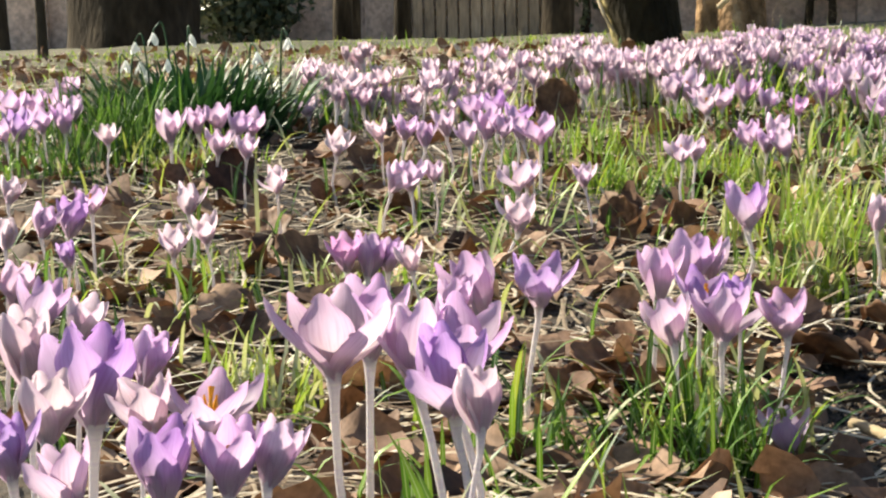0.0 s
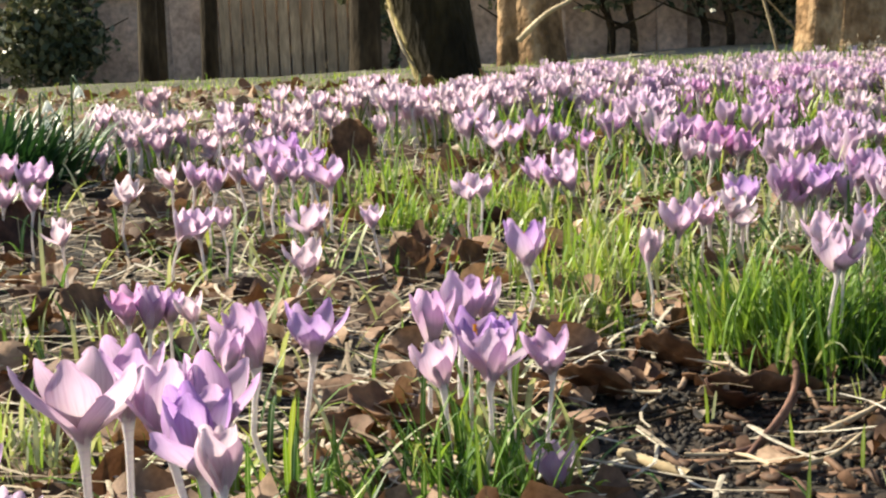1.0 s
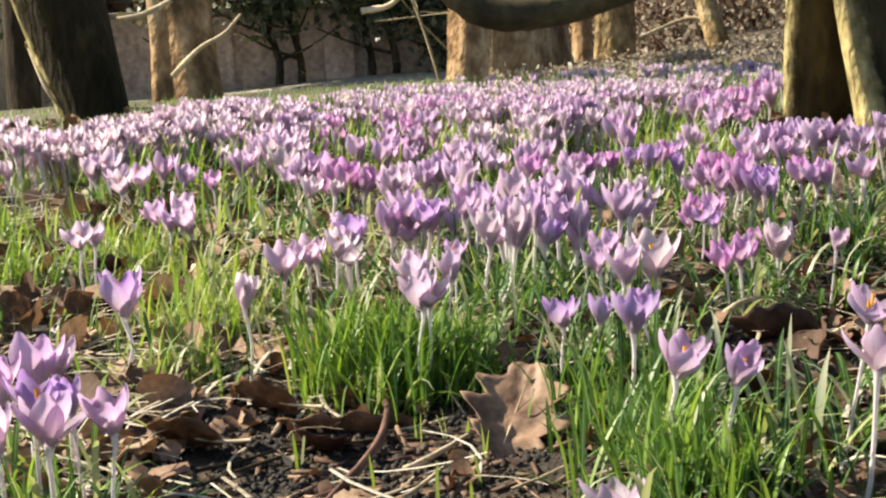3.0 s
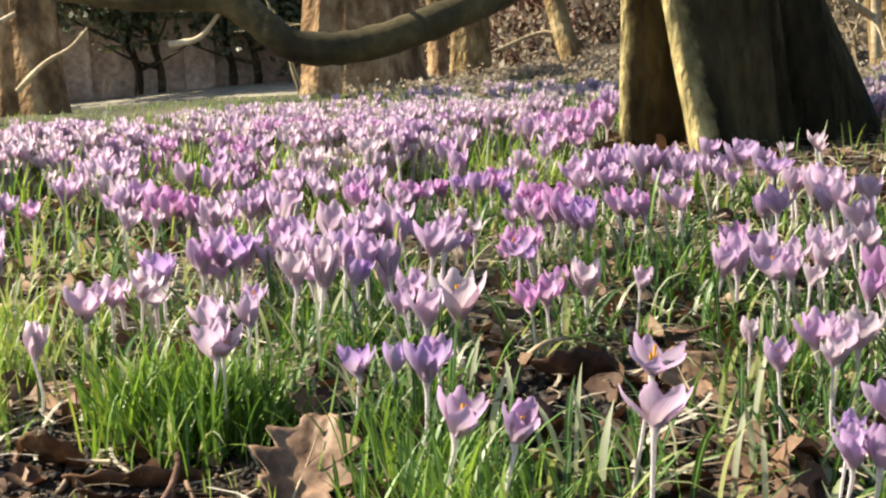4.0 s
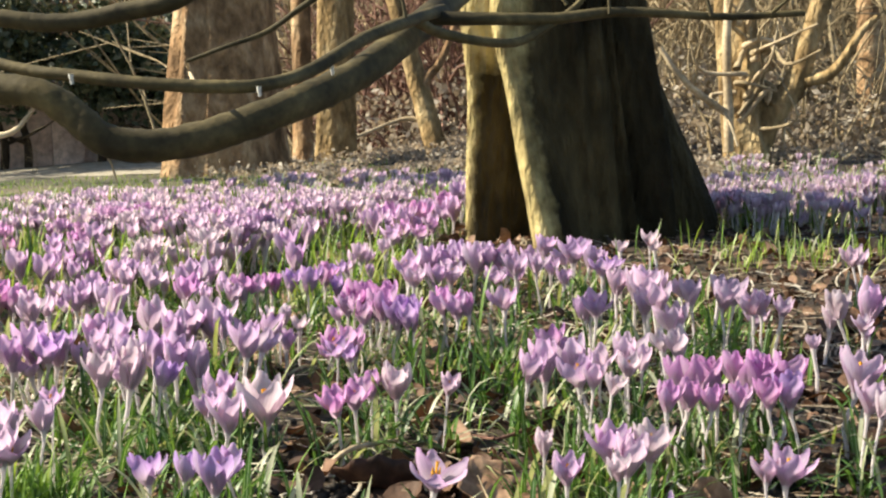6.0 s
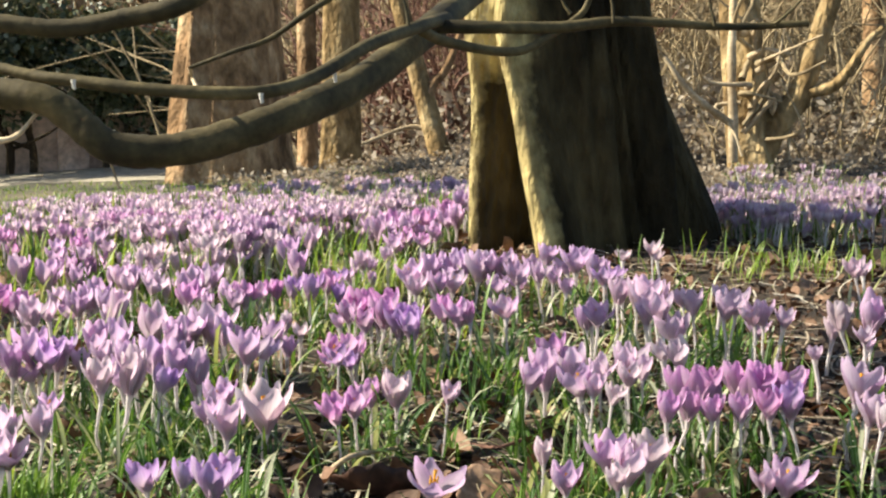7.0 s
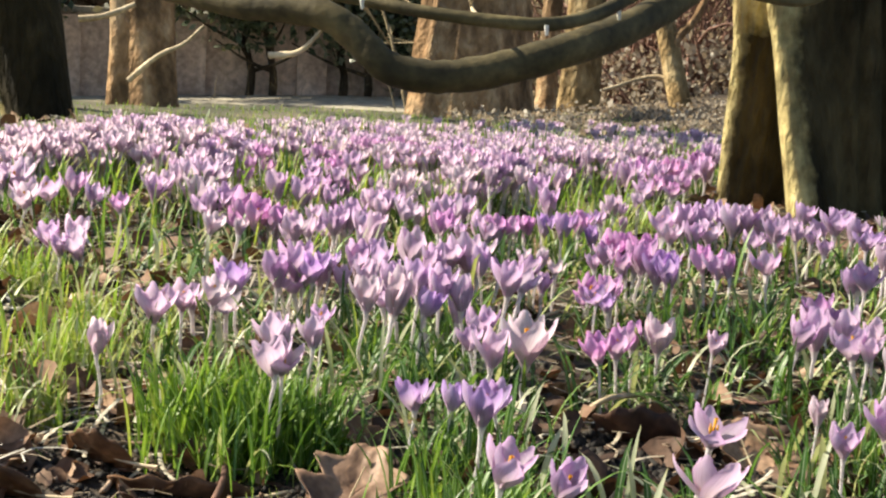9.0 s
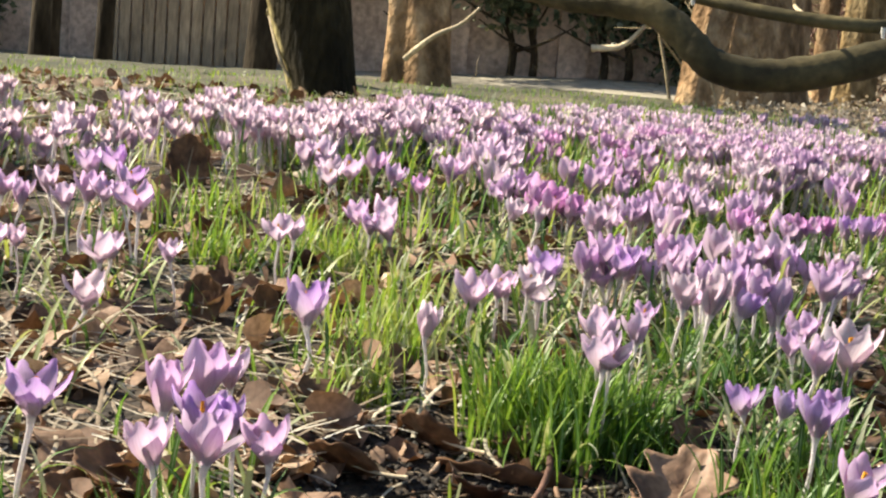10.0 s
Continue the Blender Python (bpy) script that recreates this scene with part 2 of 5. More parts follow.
PANE, _t, _o = nodes_of("window_glass")
finish(_t, _o, ramp(_t, grain(_t, 2), [(0.3, (0.02, 0.025, 0.03)), (0.7, (0.05, 0.06, 0.07))]), 0.08, specular=0.6)

# ---- mesh helpers ----


def to_mesh(name, verts, faces, material, smooth=True, **attributes):
    me = bpy.data.meshes.new(name)
    if isinstance(faces, np.ndarray):
        verts, sides = np.asarray(verts, np.float32), faces.shape[1]
        me.vertices.add(len(verts))
        me.vertices.foreach_set("co", verts.ravel())
        me.loops.add(faces.size)
        me.loops.foreach_set("vertex_index", faces.astype(np.int32).ravel())
        me.polygons.add(len(faces))
        me.polygons.foreach_set("loop_start", np.arange(0, faces.size, sides, dtype=np.int32))
        me.update(calc_edges=True)
    else:
        me.from_pydata([tuple(v) for v in verts], [], [tuple(f) for f in faces])
    for key, values in attributes.items():
        values = np.asarray(values, dtype=np.float32)
        if values.ndim == 2:
            a = me.attributes.new(key, "FLOAT_COLOR", "POINT")
            a.data.foreach_set("color", np.c_[values, np.ones(len(values), np.float32)].ravel())
        else:
            a = me.attributes.new(key, "FLOAT", "POINT")
            a.data.foreach_set("value", values)
    me.materials.append(material)
    if smooth:
        me.polygons.foreach_set("use_smooth", [True] * len(me.polygons))
    me.update()
    return me


def part(name, data, parent, label=""):
    """Links a mesh as one part under a thing or a part."""
    ob = new(name, data)
    ob.parent = parent
    return tagged(ob, label)


class Heap:
    """Gathers many small pieces into one mesh."""

    def __init__(self):
        self.v, self.f, self.n, self.a = [], [], 0, {}

    def add(self, verts, faces, **attributes):
        self.v.append(np.asarray(verts, float))
        self.f.append(np.asarray(faces) + self.n)
        self.n += len(verts)
        for key, value in attributes.items():
            value = np.asarray(value, float)
            if value.ndim == 0 or (value.ndim == 1 and len(value) == 3 and len(verts) != 3):
                value = np.broadcast_to(value, (len(verts), *value.shape))
            self.a.setdefault(key, []).append(value)

    def mesh(self, name, material, smooth=True):
        return to_mesh(name, np.concatenate(self.v), np.concatenate(self.f), material, smooth, **{k: np.concatenate(x) for k, x in self.a.items()})


rng = np.random.default_rng(7)


def sheet_faces(nu, nv):
    """Quads of a grid with nu + 1 by nv + 1 points, rows along v."""
    i = np.arange(nu)[None, :] + (nu + 1) * np.arange(nv)[:, None]
    i = i.ravel()
    return np.stack([i, i + 1, i + nu + 2, i + nu + 1], 1)


def tube_arrays(points, radii, sides=8, wobble=0.0, seed=0):
    """A round bar along points, tapering as radii say, capped at the end by its taper."""
    p = np.asarray(points, float)
    r = np.asarray(radii, float)
    d = np.gradient(p, axis=0)
    d /= np.linalg.norm(d, axis=1)[:, None] + 1e-9
    ref = np.array([0.31, 0.17, 0.93]) if abs(d[0, 2]) < 0.8 else np.array([0.93, 0.3, 0.1])
    a = np.cross(d, ref)
    a /= np.linalg.norm(a, axis=1)[:, None]
    b = np.cross(d, a)
    th = np.linspace(0, 2 * np.pi, sides, endpoint=False)
    rr = r[:, None] * np.ones(sides)
    if wobble:
        g = np.random.default_rng(seed)
        rr = rr * (1 + wobble * g.uniform(-1, 1, rr.shape))
    v = p[:, None] + rr[..., None] * (np.cos(th)[None, :, None] * a[:, None] + np.sin(th)[None, :, None] * b[:, None])
    n = len(p)
    i = np.arange(sides)
    f = np.concatenate([np.stack([k * sides + i, k * sides + (i + 1) % sides, (k + 1) * sides + (i + 1) % sides, (k + 1) * sides + i], 1) for k in range(n - 1)])
    return v.reshape(-1, 3), f


def smooth_path(points, n):
    """Points on a Catmull-Rom line through those given."""
    p = np.asarray(points, float)
    p = np.vstack([2 * p[0] - p[1], p, 2 * p[-1] - p[-2]])
    out = []
    for s in np.linspace(0, len(p) - 3 - 1e-6, n):
        k = int(s)
        u = s - k
        a, b, c, d = p[k : k + 4]
        out.append(0.5 * (2 * b + (c - a) * u + (2 * a - 5 * b + 4 * c - d) * u * u + (3 * b - a - 3 * c + d) * u ** 3))
    return np.array(out)


def ease(a, b, x):
    u = min(max((x - a) / (b - a), 0.0), 1.0)
    return u * u * (3 - 2 * u)


def height(x, y):
    """The bed lies a little raised, with a low mound in front; the lawn behind falls towards the garden wall."""
    d = math.hypot(x, y)
    bearing = math.degrees(math.atan2(x, y))
    fall = -float(np.interp(bearing, (24, 40), (0.86, 0.66))) * ease(3.6, 14.5, d) * (1 - ease(44, 57, bearing)) * ease(-80, -30, bearing)
    mound = 0.05 * math.exp(-((x - 0.17) ** 2 + (y - 0.5) ** 2) / 0.05)
    bed = 0.045 * (1 - ease(2.9, 4.5, d)) - 0.02 * math.exp(-((x - 0.70) ** 2 + (y - 0.77) ** 2) / 0.012) + 0.02 * math.exp(-((x - 1.25) ** 2 + (y - 0.6) ** 2) / 0.12)
    rough = 0.008 * noise.noise((x * 9, y * 9, 0)) + 0.012 * noise.noise((x * 2.3, y * 2.3, 4)) if d < 8 else 0.0
    return fall + mound + bed + rough


def bed_edge(bearing):
    """How far off the crocus bed ends and the lawn begins."""
    return float(np.interp(bearing, (-180, -90, 0, 5, 16, 23, 27, 32, 37, 40, 44, 46, 50, 53, 58, 62, 120, 180), (2.6, 2.4, 2.2, 2.2, 2.4, 2.5, 2.55, 2.75, 3.05, 3.2, 3.35, 3.5, 3.75, 3.6, 3.2, 3.1, 2.9, 2.6)))


def lawn_share(x, y):
    d, bearing = math.hypot(x - 0.2, y - 0.05), math.degrees(math.atan2(x - 0.2, y - 0.05))
    edge = bed_edge(bearing)
    return ease(edge - 0.1, edge + 0.35, d) * (1 - ease(43, 49, bearing))


# ---- ground ----
radii = np.concatenate([np.linspace(0.05, 0.4, 5), np.linspace(0.44, 2.4, 80), np.geomspace(2.45, 20, 70), np.geomspace(21, 1500, 14)])
bearings = np.concatenate([np.linspace(-180, 0, 30, endpoint=False), np.linspace(0, 85, 190, endpoint=False), np.linspace(85, 180, 16, endpoint=False)])
gv, lawn = [], []
for r in radii:
    for b in bearings:
        x, y = 0.15 + r * math.sin(radians(b)), 0.05 + r * math.cos(radians(b))
        gv.append((x, y, height(x, y)))
        lawn.append(lawn_share(x, y))
nb = len(bearings)
gf = [(i * nb + j, (i + 1) * nb + j, (i + 1) * nb + (j + 1) % nb, i * nb + (j + 1) % nb) for i in range(len(radii) - 1) for j in range(nb)]
gf.append(tuple(range(nb)))
gf = [f[::-1] for f in gf]
tagged(new("ground", to_mesh("ground", gv, gf, GROUND, lawn=lawn)), "dark humus bed passing into mown lawn", "ground", kind="structure")

# ---- garden wall and what stands behind it ----
WALL_FACING = radians(30)
WALL_N = np.array([math.sin(WALL_FACING), math.cos(WALL_FACING)])
WALL_T = np.array([math.cos(WALL_FACING), -math.sin(WALL_FACING)])
WALL_FAR, WALL_FOOT, WALL_TOP = 15.6, -0.9, 0.02


def by_wall(s, out, z):
    """s metres along the garden wall, out metres in front of it."""
    p = WALL_N * (WALL_FAR - out) + WALL_T * s
    return np.array([p[0], p[1], z])


def box_arrays(s0, s1, o0, o1, z0, z1):
    v = [by_wall(s, o, z) for z in (z0, z1) for s, o in ((s0, o0), (s1, o0), (s1, o1), (s0, o1))]
    return v, [(0, 3, 2, 1), (4, 5, 6, 7), (0, 1, 5, 4), (1, 2, 6, 5), (2, 3, 7, 6), (3, 0, 4, 7)]


def box_mesh(name, material, *size):
    v, f = box_arrays(*size)
    return to_mesh(name, v, f, material, False)


wall = tagged(new("wall_garden", box_mesh("wall_garden", BRICK, -9, 7.5, -0.24, 0.0, WALL_FOOT - 0.3, WALL_TOP)), "weathered pinkish brick garden wall", "wall", kind="structure")
for k in range(14):
    s = -8.6 + k * 1.2
    part("pilaster", box_mesh("pilaster", BRICK, s, s + 0.3, 0.002, 0.07, WALL_FOOT - 0.3, WALL_TOP - 0.02), wall)
    part("coping", box_mesh("coping", COPING, s, s + 1.195, -0.28, 0.05, WALL_TOP + 0.002, WALL_TOP + 0.06), wall, "pale stone coping")
part("plinth", box_mesh("plinth", COPING, -9, 7.5, 0.075, 0.13, WALL_FOOT - 0.3, WALL_FOOT + 0.06), wall, "grey stone plinth")

# pale path before the wall
pv, pf = [], []
for i, s in enumerate(np.linspace(-14, 12, 53)):
    for j, o in enumerate((2.3, 1.6, 0.9, 0.16)):
        p = by_wall(s, o + 0.06 * math.sin(i * 1.7 + j), 0)
        pv.append((p[0], p[1], height(p[0], p[1]) + 0.012))
tagged(new("path", to_mesh("path", pv, sheet_faces(3, 52)[:, ::-1], GRAVEL)), "pale gravel path along the garden wall", "path", kind="structure")


def fence(s0, s1):
    """Close-boarded fence with uneven slats."""
    root = tagged(new("fence"), "weathered upright wooden board fence", "fence")
    for k in range(int((s1 - s0) / 0.115)):
        s = s0 + k * 0.115
        top = 0.36 + rng.uniform(-0.03, 0.03)
        part("slat", box_mesh("slat", FENCE, s, s + 0.095, 0.20, 0.225, WALL_FOOT, top), root)
    for z in (-0.55, 0.1):
        part("rail", box_mesh("rail", FENCE, s0 - 0.05, s1 + 0.05, 0.16, 0.197, z, z + 0.07), root)
    return root


fence(-2.21, -0.70)


def house(name, s0, s1, out, z1, material, label, windows):
    """A far house: walls, roof, windows with frame, sill and panes."""
    root = tagged(new(name), label, "house")
    part("wall", box_mesh("wall", material, s0, s1, out - 5, out, -1.5, z1), root)
    v = [by_wall(s, o, z) for s in (s0 - 0.3, s1 + 0.3) for o, z in ((out + 0.4, z1 + 0.01), (out - 2.5, z1 + 2.2), (out - 5.4, z1 + 0.01))]
    part("roof", to_mesh("roof", v, [(0, 3, 4, 1), (1, 4, 5, 2), (0, 1, 2), (3, 5, 4), (0, 2, 5, 3)], BARK_DARK, False), root, "dark tiled pitched roof")
    for s, z, w, h in windows:
        win = part("window", box_mesh("window", WHITE_PAINT, s, s + w, out + 0.003, out + 0.05, z, z + h), root, "white framed window")
        for i in range(2):
            for j in range(3):
                part("pane", box_mesh("pane", PANE, s + 0.05 + i * w / 2, s + w / 2 - 0.03 + i * w / 2, out + 0.052, out + 0.056, z + 0.05 + j * h / 3, z + h / 3 - 0.01 + j * h / 3), win)
        part("sill", box_mesh("sill", COPING, s - 0.06, s + w + 0.06, out + 0.002, out + 0.12, z - 0.08, z - 0.003), win)
    return root


house("brick_house", -3.70, -2.41, -3.0, 3.4, RED_BRICK, "red brick house beyond the garden wall", [(-6.12 - 1.2, 0.3, 0.8, 1.2)])
house("rendered_house", 9.0, 26.0, -9.0, 4.5, RENDER_WALL, "dull purplish house with white windows among trees", [(11.0 + 2.6 * k, 0.55, 1.0, 1.5) for k in range(5)] + [(11.0 + 2.6 * k, 3.0, 1.0, 1.2) for k in range(5)])


def leaf_heap(heap, centre, size, count, leaf, g):
    """Small leaves scattered through an uneven crown of clumps."""
    u = g.normal(size=(count, 3))
    u *= (g.uniform(0.5, 1.0, count) / np.linalg.norm(u, axis=1))[:, None]
    lump = 0.8 + 0.35 * np.sin(5 * u[:, 0] + 3 * u[:, 1]) * np.cos(4 * u[:, 2])
    p = np.asarray(centre) + u * np.asarray(size) * lump[:, None]
    a = g.normal(size=(count, 3))
    a /= np.linalg.norm(a, axis=1)[:, None]
    b = np.cross(a, g.normal(size=(count, 3)))
    b /= np.linalg.norm(b, axis=1)[:, None]
    n = np.cross(a, b)
    l = (leaf * g.uniform(0.6, 1.3, count))[:, None]
    v = np.stack([p - a * l, p + b * l * 0.55 + n * l * 0.12, p + a * l, p - b * l * 0.55 + n * l * 0.12], 1)
    heap.add(v.reshape(-1, 3), np.arange(4 * count).reshape(-1, 4), tint=np.repeat(g.uniform(size=count), 4))


g = np.random.default_rng(11)
for k, (s, z, w, h, n) in enumerate([(1.91, 0.55, 0.9, 0.75, 2600), (2.86, 0.35, 0.7, 0.7, 2000), (2.61, 0.3, 0.5, 0.6, 1500), (3.36, 0.1, 0.4, 0.9, 1500), (1.69, 0.3, 0.7, 0.6, 1500), (-0.44, 0.1, 0.5, 0.8, 1300), (-3.62, -0.35, 0.75, 0.6, 2600), (-3.78, 0.0, 0.6, 0.9, 2000), (0.92, 0.6, 1.0, 0.8, 2000)]):
    plant = tagged(new("climber"), "dark evergreen climber trained on the wall" if k != 6 else "rounded dark evergreen shrub before the wall", "climber" if k != 6 else "shrub", "wall climbers" if k != 6 else "")
    stem = smooth_path([by_wall(s, 0.2, WALL_FOOT - 0.05), by_wall(s + 0.05, 0.16, -0.5), by_wall(s - 0.04, 0.14, 0.0), by_wall(s + 0.02, 0.12, z + 0.4)], 12)
    part("stem", to_mesh("stem", *tube_arrays(stem, np.linspace(0.05, 0.02, 12), 7, 0.2, k), BARK_DARK), plant)
    for q in range(4):
        d = g.uniform(-1, 1)
        side = smooth_path([stem[4 + q], stem[4 + q] + (by_wall(d * 0.4, 0.1, 0.12) - by_wall(0, 0, 0)), stem[4 + q] + (by_wall(d * 0.8, 0.08, 0.3) - by_wall(0, 0, 0))], 8)
        part("limb", to_mesh("limb", *tube_arrays(side, np.linspace(0.022, 0.006, 8), 6), BARK_DARK), plant)
    hp = Heap()
    leaf_heap(hp, by_wall(s, 0.3 if k != 6 else 0.9, z), (w, 0.35, h), n, 0.05, g)
    part("foliage", hp.mesh("foliage", IVY, False), plant)

# evergreen hedge that closes the view over the wall
hp = Heap()
for s in np.linspace(-9, 12, 22):
    leaf_heap(hp, by_wall(s, -1.6 + g.uniform(-0.4, 0.4), 0.7 + g.uniform(-0.2, 0.3)), (0.9, 0.7, 1.2 + g.uniform(0, 0.6)), 900, 0.09, g)
tagged(new("hedge", hp.mesh("hedge", HEDGE, False)), "loose grey-olive hedge behind the wall", "hedge", kind="stuff")
hp = Heap()
for s in np.linspace(-10, 13, 60):
    p = by_wall(s + g.uniform(-0.2, 0.2), -1.7 + g.uniform(-0.5, 0.5), -0.5)
    top = p + np.array([g.uniform(-0.5, 0.5), g.uniform(-0.3, 0.3), 2.6])
    hp.add(*tube_arrays(smooth_path([p, (p + top) / 2 + g.normal(size=3) * 0.12, top], 8), np.linspace(0.05, 0.015, 8), 5))
tagged(new("hedge_stems", hp.mesh("hedge_stems", TWIG_TAN)), "bare brown stems of the hedge", "hedge", kind="stuff")

# ---- trees ----


def add_limb(root, name, points, r0, r1, material, sides=10, n=24, wobble=0.05, seed=1, label=""):
    line = smooth_path(points, n)
    return part(name, to_mesh(name, *tube_arrays(line, np.linspace(r0, r1, n), sides, wobble, seed), material), root, label)


def trunk_mesh(foot, top, r_foot, r_top, material, ridges=(), flare=0.3, sides=48, rows=44, seed=0, rise=3.0, rib_sun=()):
    """Trunk with root flare, flutes and lumps. ridges: bearing at the foot, bearing higher up, height, width, reach."""
    foot, top = np.array(foot, float), np.array(top, float)
    v, sun_shares = [], []
    hs = np.linspace(0, 1, rows) ** 1.6
    for h in hs:
        z = h * rise
        c = foot + (top - foot) * (z / max(top[2] - foot[2], 0.1))
        base = r_foot + (r_top - r_foot) * min(z / 0.6, 1.0)
        for j in range(sides):
            th = 2 * math.pi * j / sides
            r = base * (1 + flare * math.exp(-z / 0.09) * (0.6 + 0.4 * math.sin(5 * th + seed)))
            for a0, a1, hh, width, reach in ridges:
                k = min(z / hh, 1.0)
                a = radians(a0 + (a1 - a0) * k)
                d = (th - a + math.pi) % (2 * math.pi) - math.pi
                r += reach * math.exp(-((d / radians(width)) ** 2)) * (1 - (0.8 if reach > 0 else 1.0) * ease(hh * 0.6, hh * (2.2 if reach > 0 else 1.15), z))
            q = (math.cos(th) * 1.8, math.sin(th) * 1.8, z * 3.0 + seed)
            r *= 1 + 0.05 * noise.noise(q) + 0.025 * noise.noise((q[0] * 4, q[1] * 4, q[2] * 2))
            v.append((c[0] + r * math.sin(th), c[1] + r * math.cos(th), c[2]))
            # how much sunlit yellow is painted on the bark at this point
            sun_sum = 0.0
            for a0, a1, hh, width, z0 in rib_sun:
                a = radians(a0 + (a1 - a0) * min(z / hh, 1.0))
                sun_sum += ease(z0 - 0.08, z0 + 0.08, z) * math.exp(-((((th - a + math.pi) % (2 * math.pi) - math.pi) / radians(width)) ** 2))
            sun_shares.append(min(sun_sum, 1.0))
    f = [(i * sides + j, (i + 1) * sides + j, (i + 1) * sides + (j + 1) % sides, i * sides + (j + 1) % sides) for i in range(rows - 1) for j in range(sides)]
    return to_mesh("trunk", v, [x[::-1] for x in f], material, rib_sun=sun_shares)


def crown(root, at, spread, seed, material, count=7, up=1.6):
    """Bare winter limbs at the top of a trunk."""
    g = np.random.default_rng(seed)
    for k in range(count):
        a = 2 * math.pi * k / count + g.uniform(-0.3, 0.3)
        tip = np.array(at) + np.array([math.sin(a) * spread, math.cos(a) * spread, up * g.uniform(0.6, 1.1)])
        mid = np.array(at) * 0.5 + tip * 0.5 + np.array([0, 0, 0.25])
        add_limb(root, "limb", [at, mid, tip], 0.024, 0.005, material, 7, 10, 0.1, seed + k)


def ground_at(p):
    return (p[0], p[1], height(p[0], p[1]) - 0.03)


# the great fluted tree whose low branch hangs before the lens
main = tagged(new("fluted_tree"), "stout mossy tree trunk with deep fluted buttress roots", "tree")
MAIN = np.array((2.416, 1.451, 0.051))
# the second ridge is added behind the left rib to shade the hollow
part("trunk", trunk_mesh((MAIN[0], MAIN[1], -0.04), (MAIN[0] - 0.10, MAIN[1] + 0.22, 3.0), 0.136, 0.118, BARK_SUN_PAINTED,
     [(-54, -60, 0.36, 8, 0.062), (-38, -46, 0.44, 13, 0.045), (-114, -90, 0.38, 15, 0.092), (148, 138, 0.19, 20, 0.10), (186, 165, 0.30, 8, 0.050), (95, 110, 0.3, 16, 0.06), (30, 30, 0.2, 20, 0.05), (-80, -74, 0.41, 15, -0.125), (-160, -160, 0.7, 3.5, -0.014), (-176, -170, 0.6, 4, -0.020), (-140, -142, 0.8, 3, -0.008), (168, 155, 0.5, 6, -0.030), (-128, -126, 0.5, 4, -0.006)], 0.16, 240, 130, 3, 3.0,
     # strips of painted sunlight: bearings, height, width, lowest level
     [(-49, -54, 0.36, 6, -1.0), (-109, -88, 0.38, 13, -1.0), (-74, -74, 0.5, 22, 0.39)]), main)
crown(main, (MAIN[0], MAIN[1] + 0.03, 2.9), 1.6, 5, BARK_DARK)

low = tagged(new("low_branch"), "smooth olive-grey low branch sweeping over the crocuses", "branch")
bough = [(0.975, 1.284, 0.352), (1.002, 1.182, 0.338), (1.035, 1.108, 0.334), (1.054, 1.080, 0.318), (1.072, 1.052, 0.292), (1.105, 1.026, 0.286), (1.153, 1.000, 0.295), (1.220, 0.984, 0.314), (1.320, 0.993, 0.339), (1.428, 1.024, 0.372), (1.617, 1.119, 0.412), (1.949, 1.283, 0.485), (2.339, 1.455, 0.564)]
add_limb(low, "bough", bough, 0.0125, 0.017, BRANCH, 14, 90, 0.06, 2)
upper = [(0.944, 1.230, 0.376), (0.984, 1.145, 0.367), (1.011, 1.076, 0.352), (1.027, 1.038, 0.347), (1.062, 0.976, 0.339), (1.117, 0.923, 0.336), (1.184, 0.923, 0.346), (1.277, 0.941, 0.374), (1.385, 0.970, 0.393), (1.513, 1.037, 0.405)]
add_limb(low, "side_branch", upper, 0.0045, 0.0066, BRANCH, 12, 60, 0.05, 3)
add_limb(low, "side_branch", [(1.470, 1.025, 0.396), (1.509, 0.975, 0.394), (1.569, 0.932, 0.394), (1.623, 0.898, 0.400), (1.669, 0.856, 0.398), (1.724, 0.819, 0.394), (1.786, 0.757, 0.397)], 0.0075, 0.0035, BRANCH, 12, 40, 0.06, 4)
add_limb(low, "side_branch", [(1.401, 0.982, 0.392), (1.448, 0.985, 0.379), (1.522, 0.955, 0.369), (1.565, 0.936, 0.388), (1.602, 0.926, 0.409), (1.612, 0.919, 0.433)], 0.006, 0.003, BRANCH, 10, 30, 0.06, 5)
add_limb(low, "side_branch", [(0.929, 1.091, 0.397), (0.961, 1.050, 0.393), (0.996, 1.005, 0.388), (1.027, 0.968, 0.396), (1.052, 0.937, 0.405), (1.093, 0.923, 0.430)], 0.0065, 0.0085, BRANCH, 12, 30, 0.06, 6)
add_limb(low, "twig", [(1.224, 1.116, 0.356), (1.250, 1.086, 0.370), (1.282, 1.066, 0.383), (1.304, 1.042, 0.405), (1.337, 1.022, 0.429)], 0.0018, 0.0035, BRANCH, 7, 20, 0.1, 7)
add_limb(low, "twig", [(1.224, 1.116, 0.356), (1.225, 1.112, 0.343), (1.124, 0.996, 0.337)], 0.002, 0.0022, TWIG_PALE, 6, 8, 0.1, 8, "pale bare twig")
add_limb(low, "twig", [(1.007, 1.134, 0.295), (1.024, 1.114, 0.300), (1.038, 1.101, 0.320)], 0.0032, 0.0016, TWIG_PALE, 6, 12, 0.1, 9, "pale bare twig")
add_limb(low, "twig", [(1.077, 1.062, 0.289), (1.079, 1.056, 0.273), (1.081, 1.050, 0.255)], 0.0016, 0.0008, TWIG_PALE, 5, 8, 0.1, 10, "pale bare twig")
for px in [(1.018, 1.026, 0.348), (1.112, 0.909, 0.336), (1.219, 0.927, 0.351)]:
    add_limb(low, "bud", [px, np.array(px) + (0, 0, -0.004), np.array(px) + (0.001, 0, -0.008)], 0.0022, 0.0014, WHITE_PAINT, 6, 5, 0.15, 11, "pale broken spur")
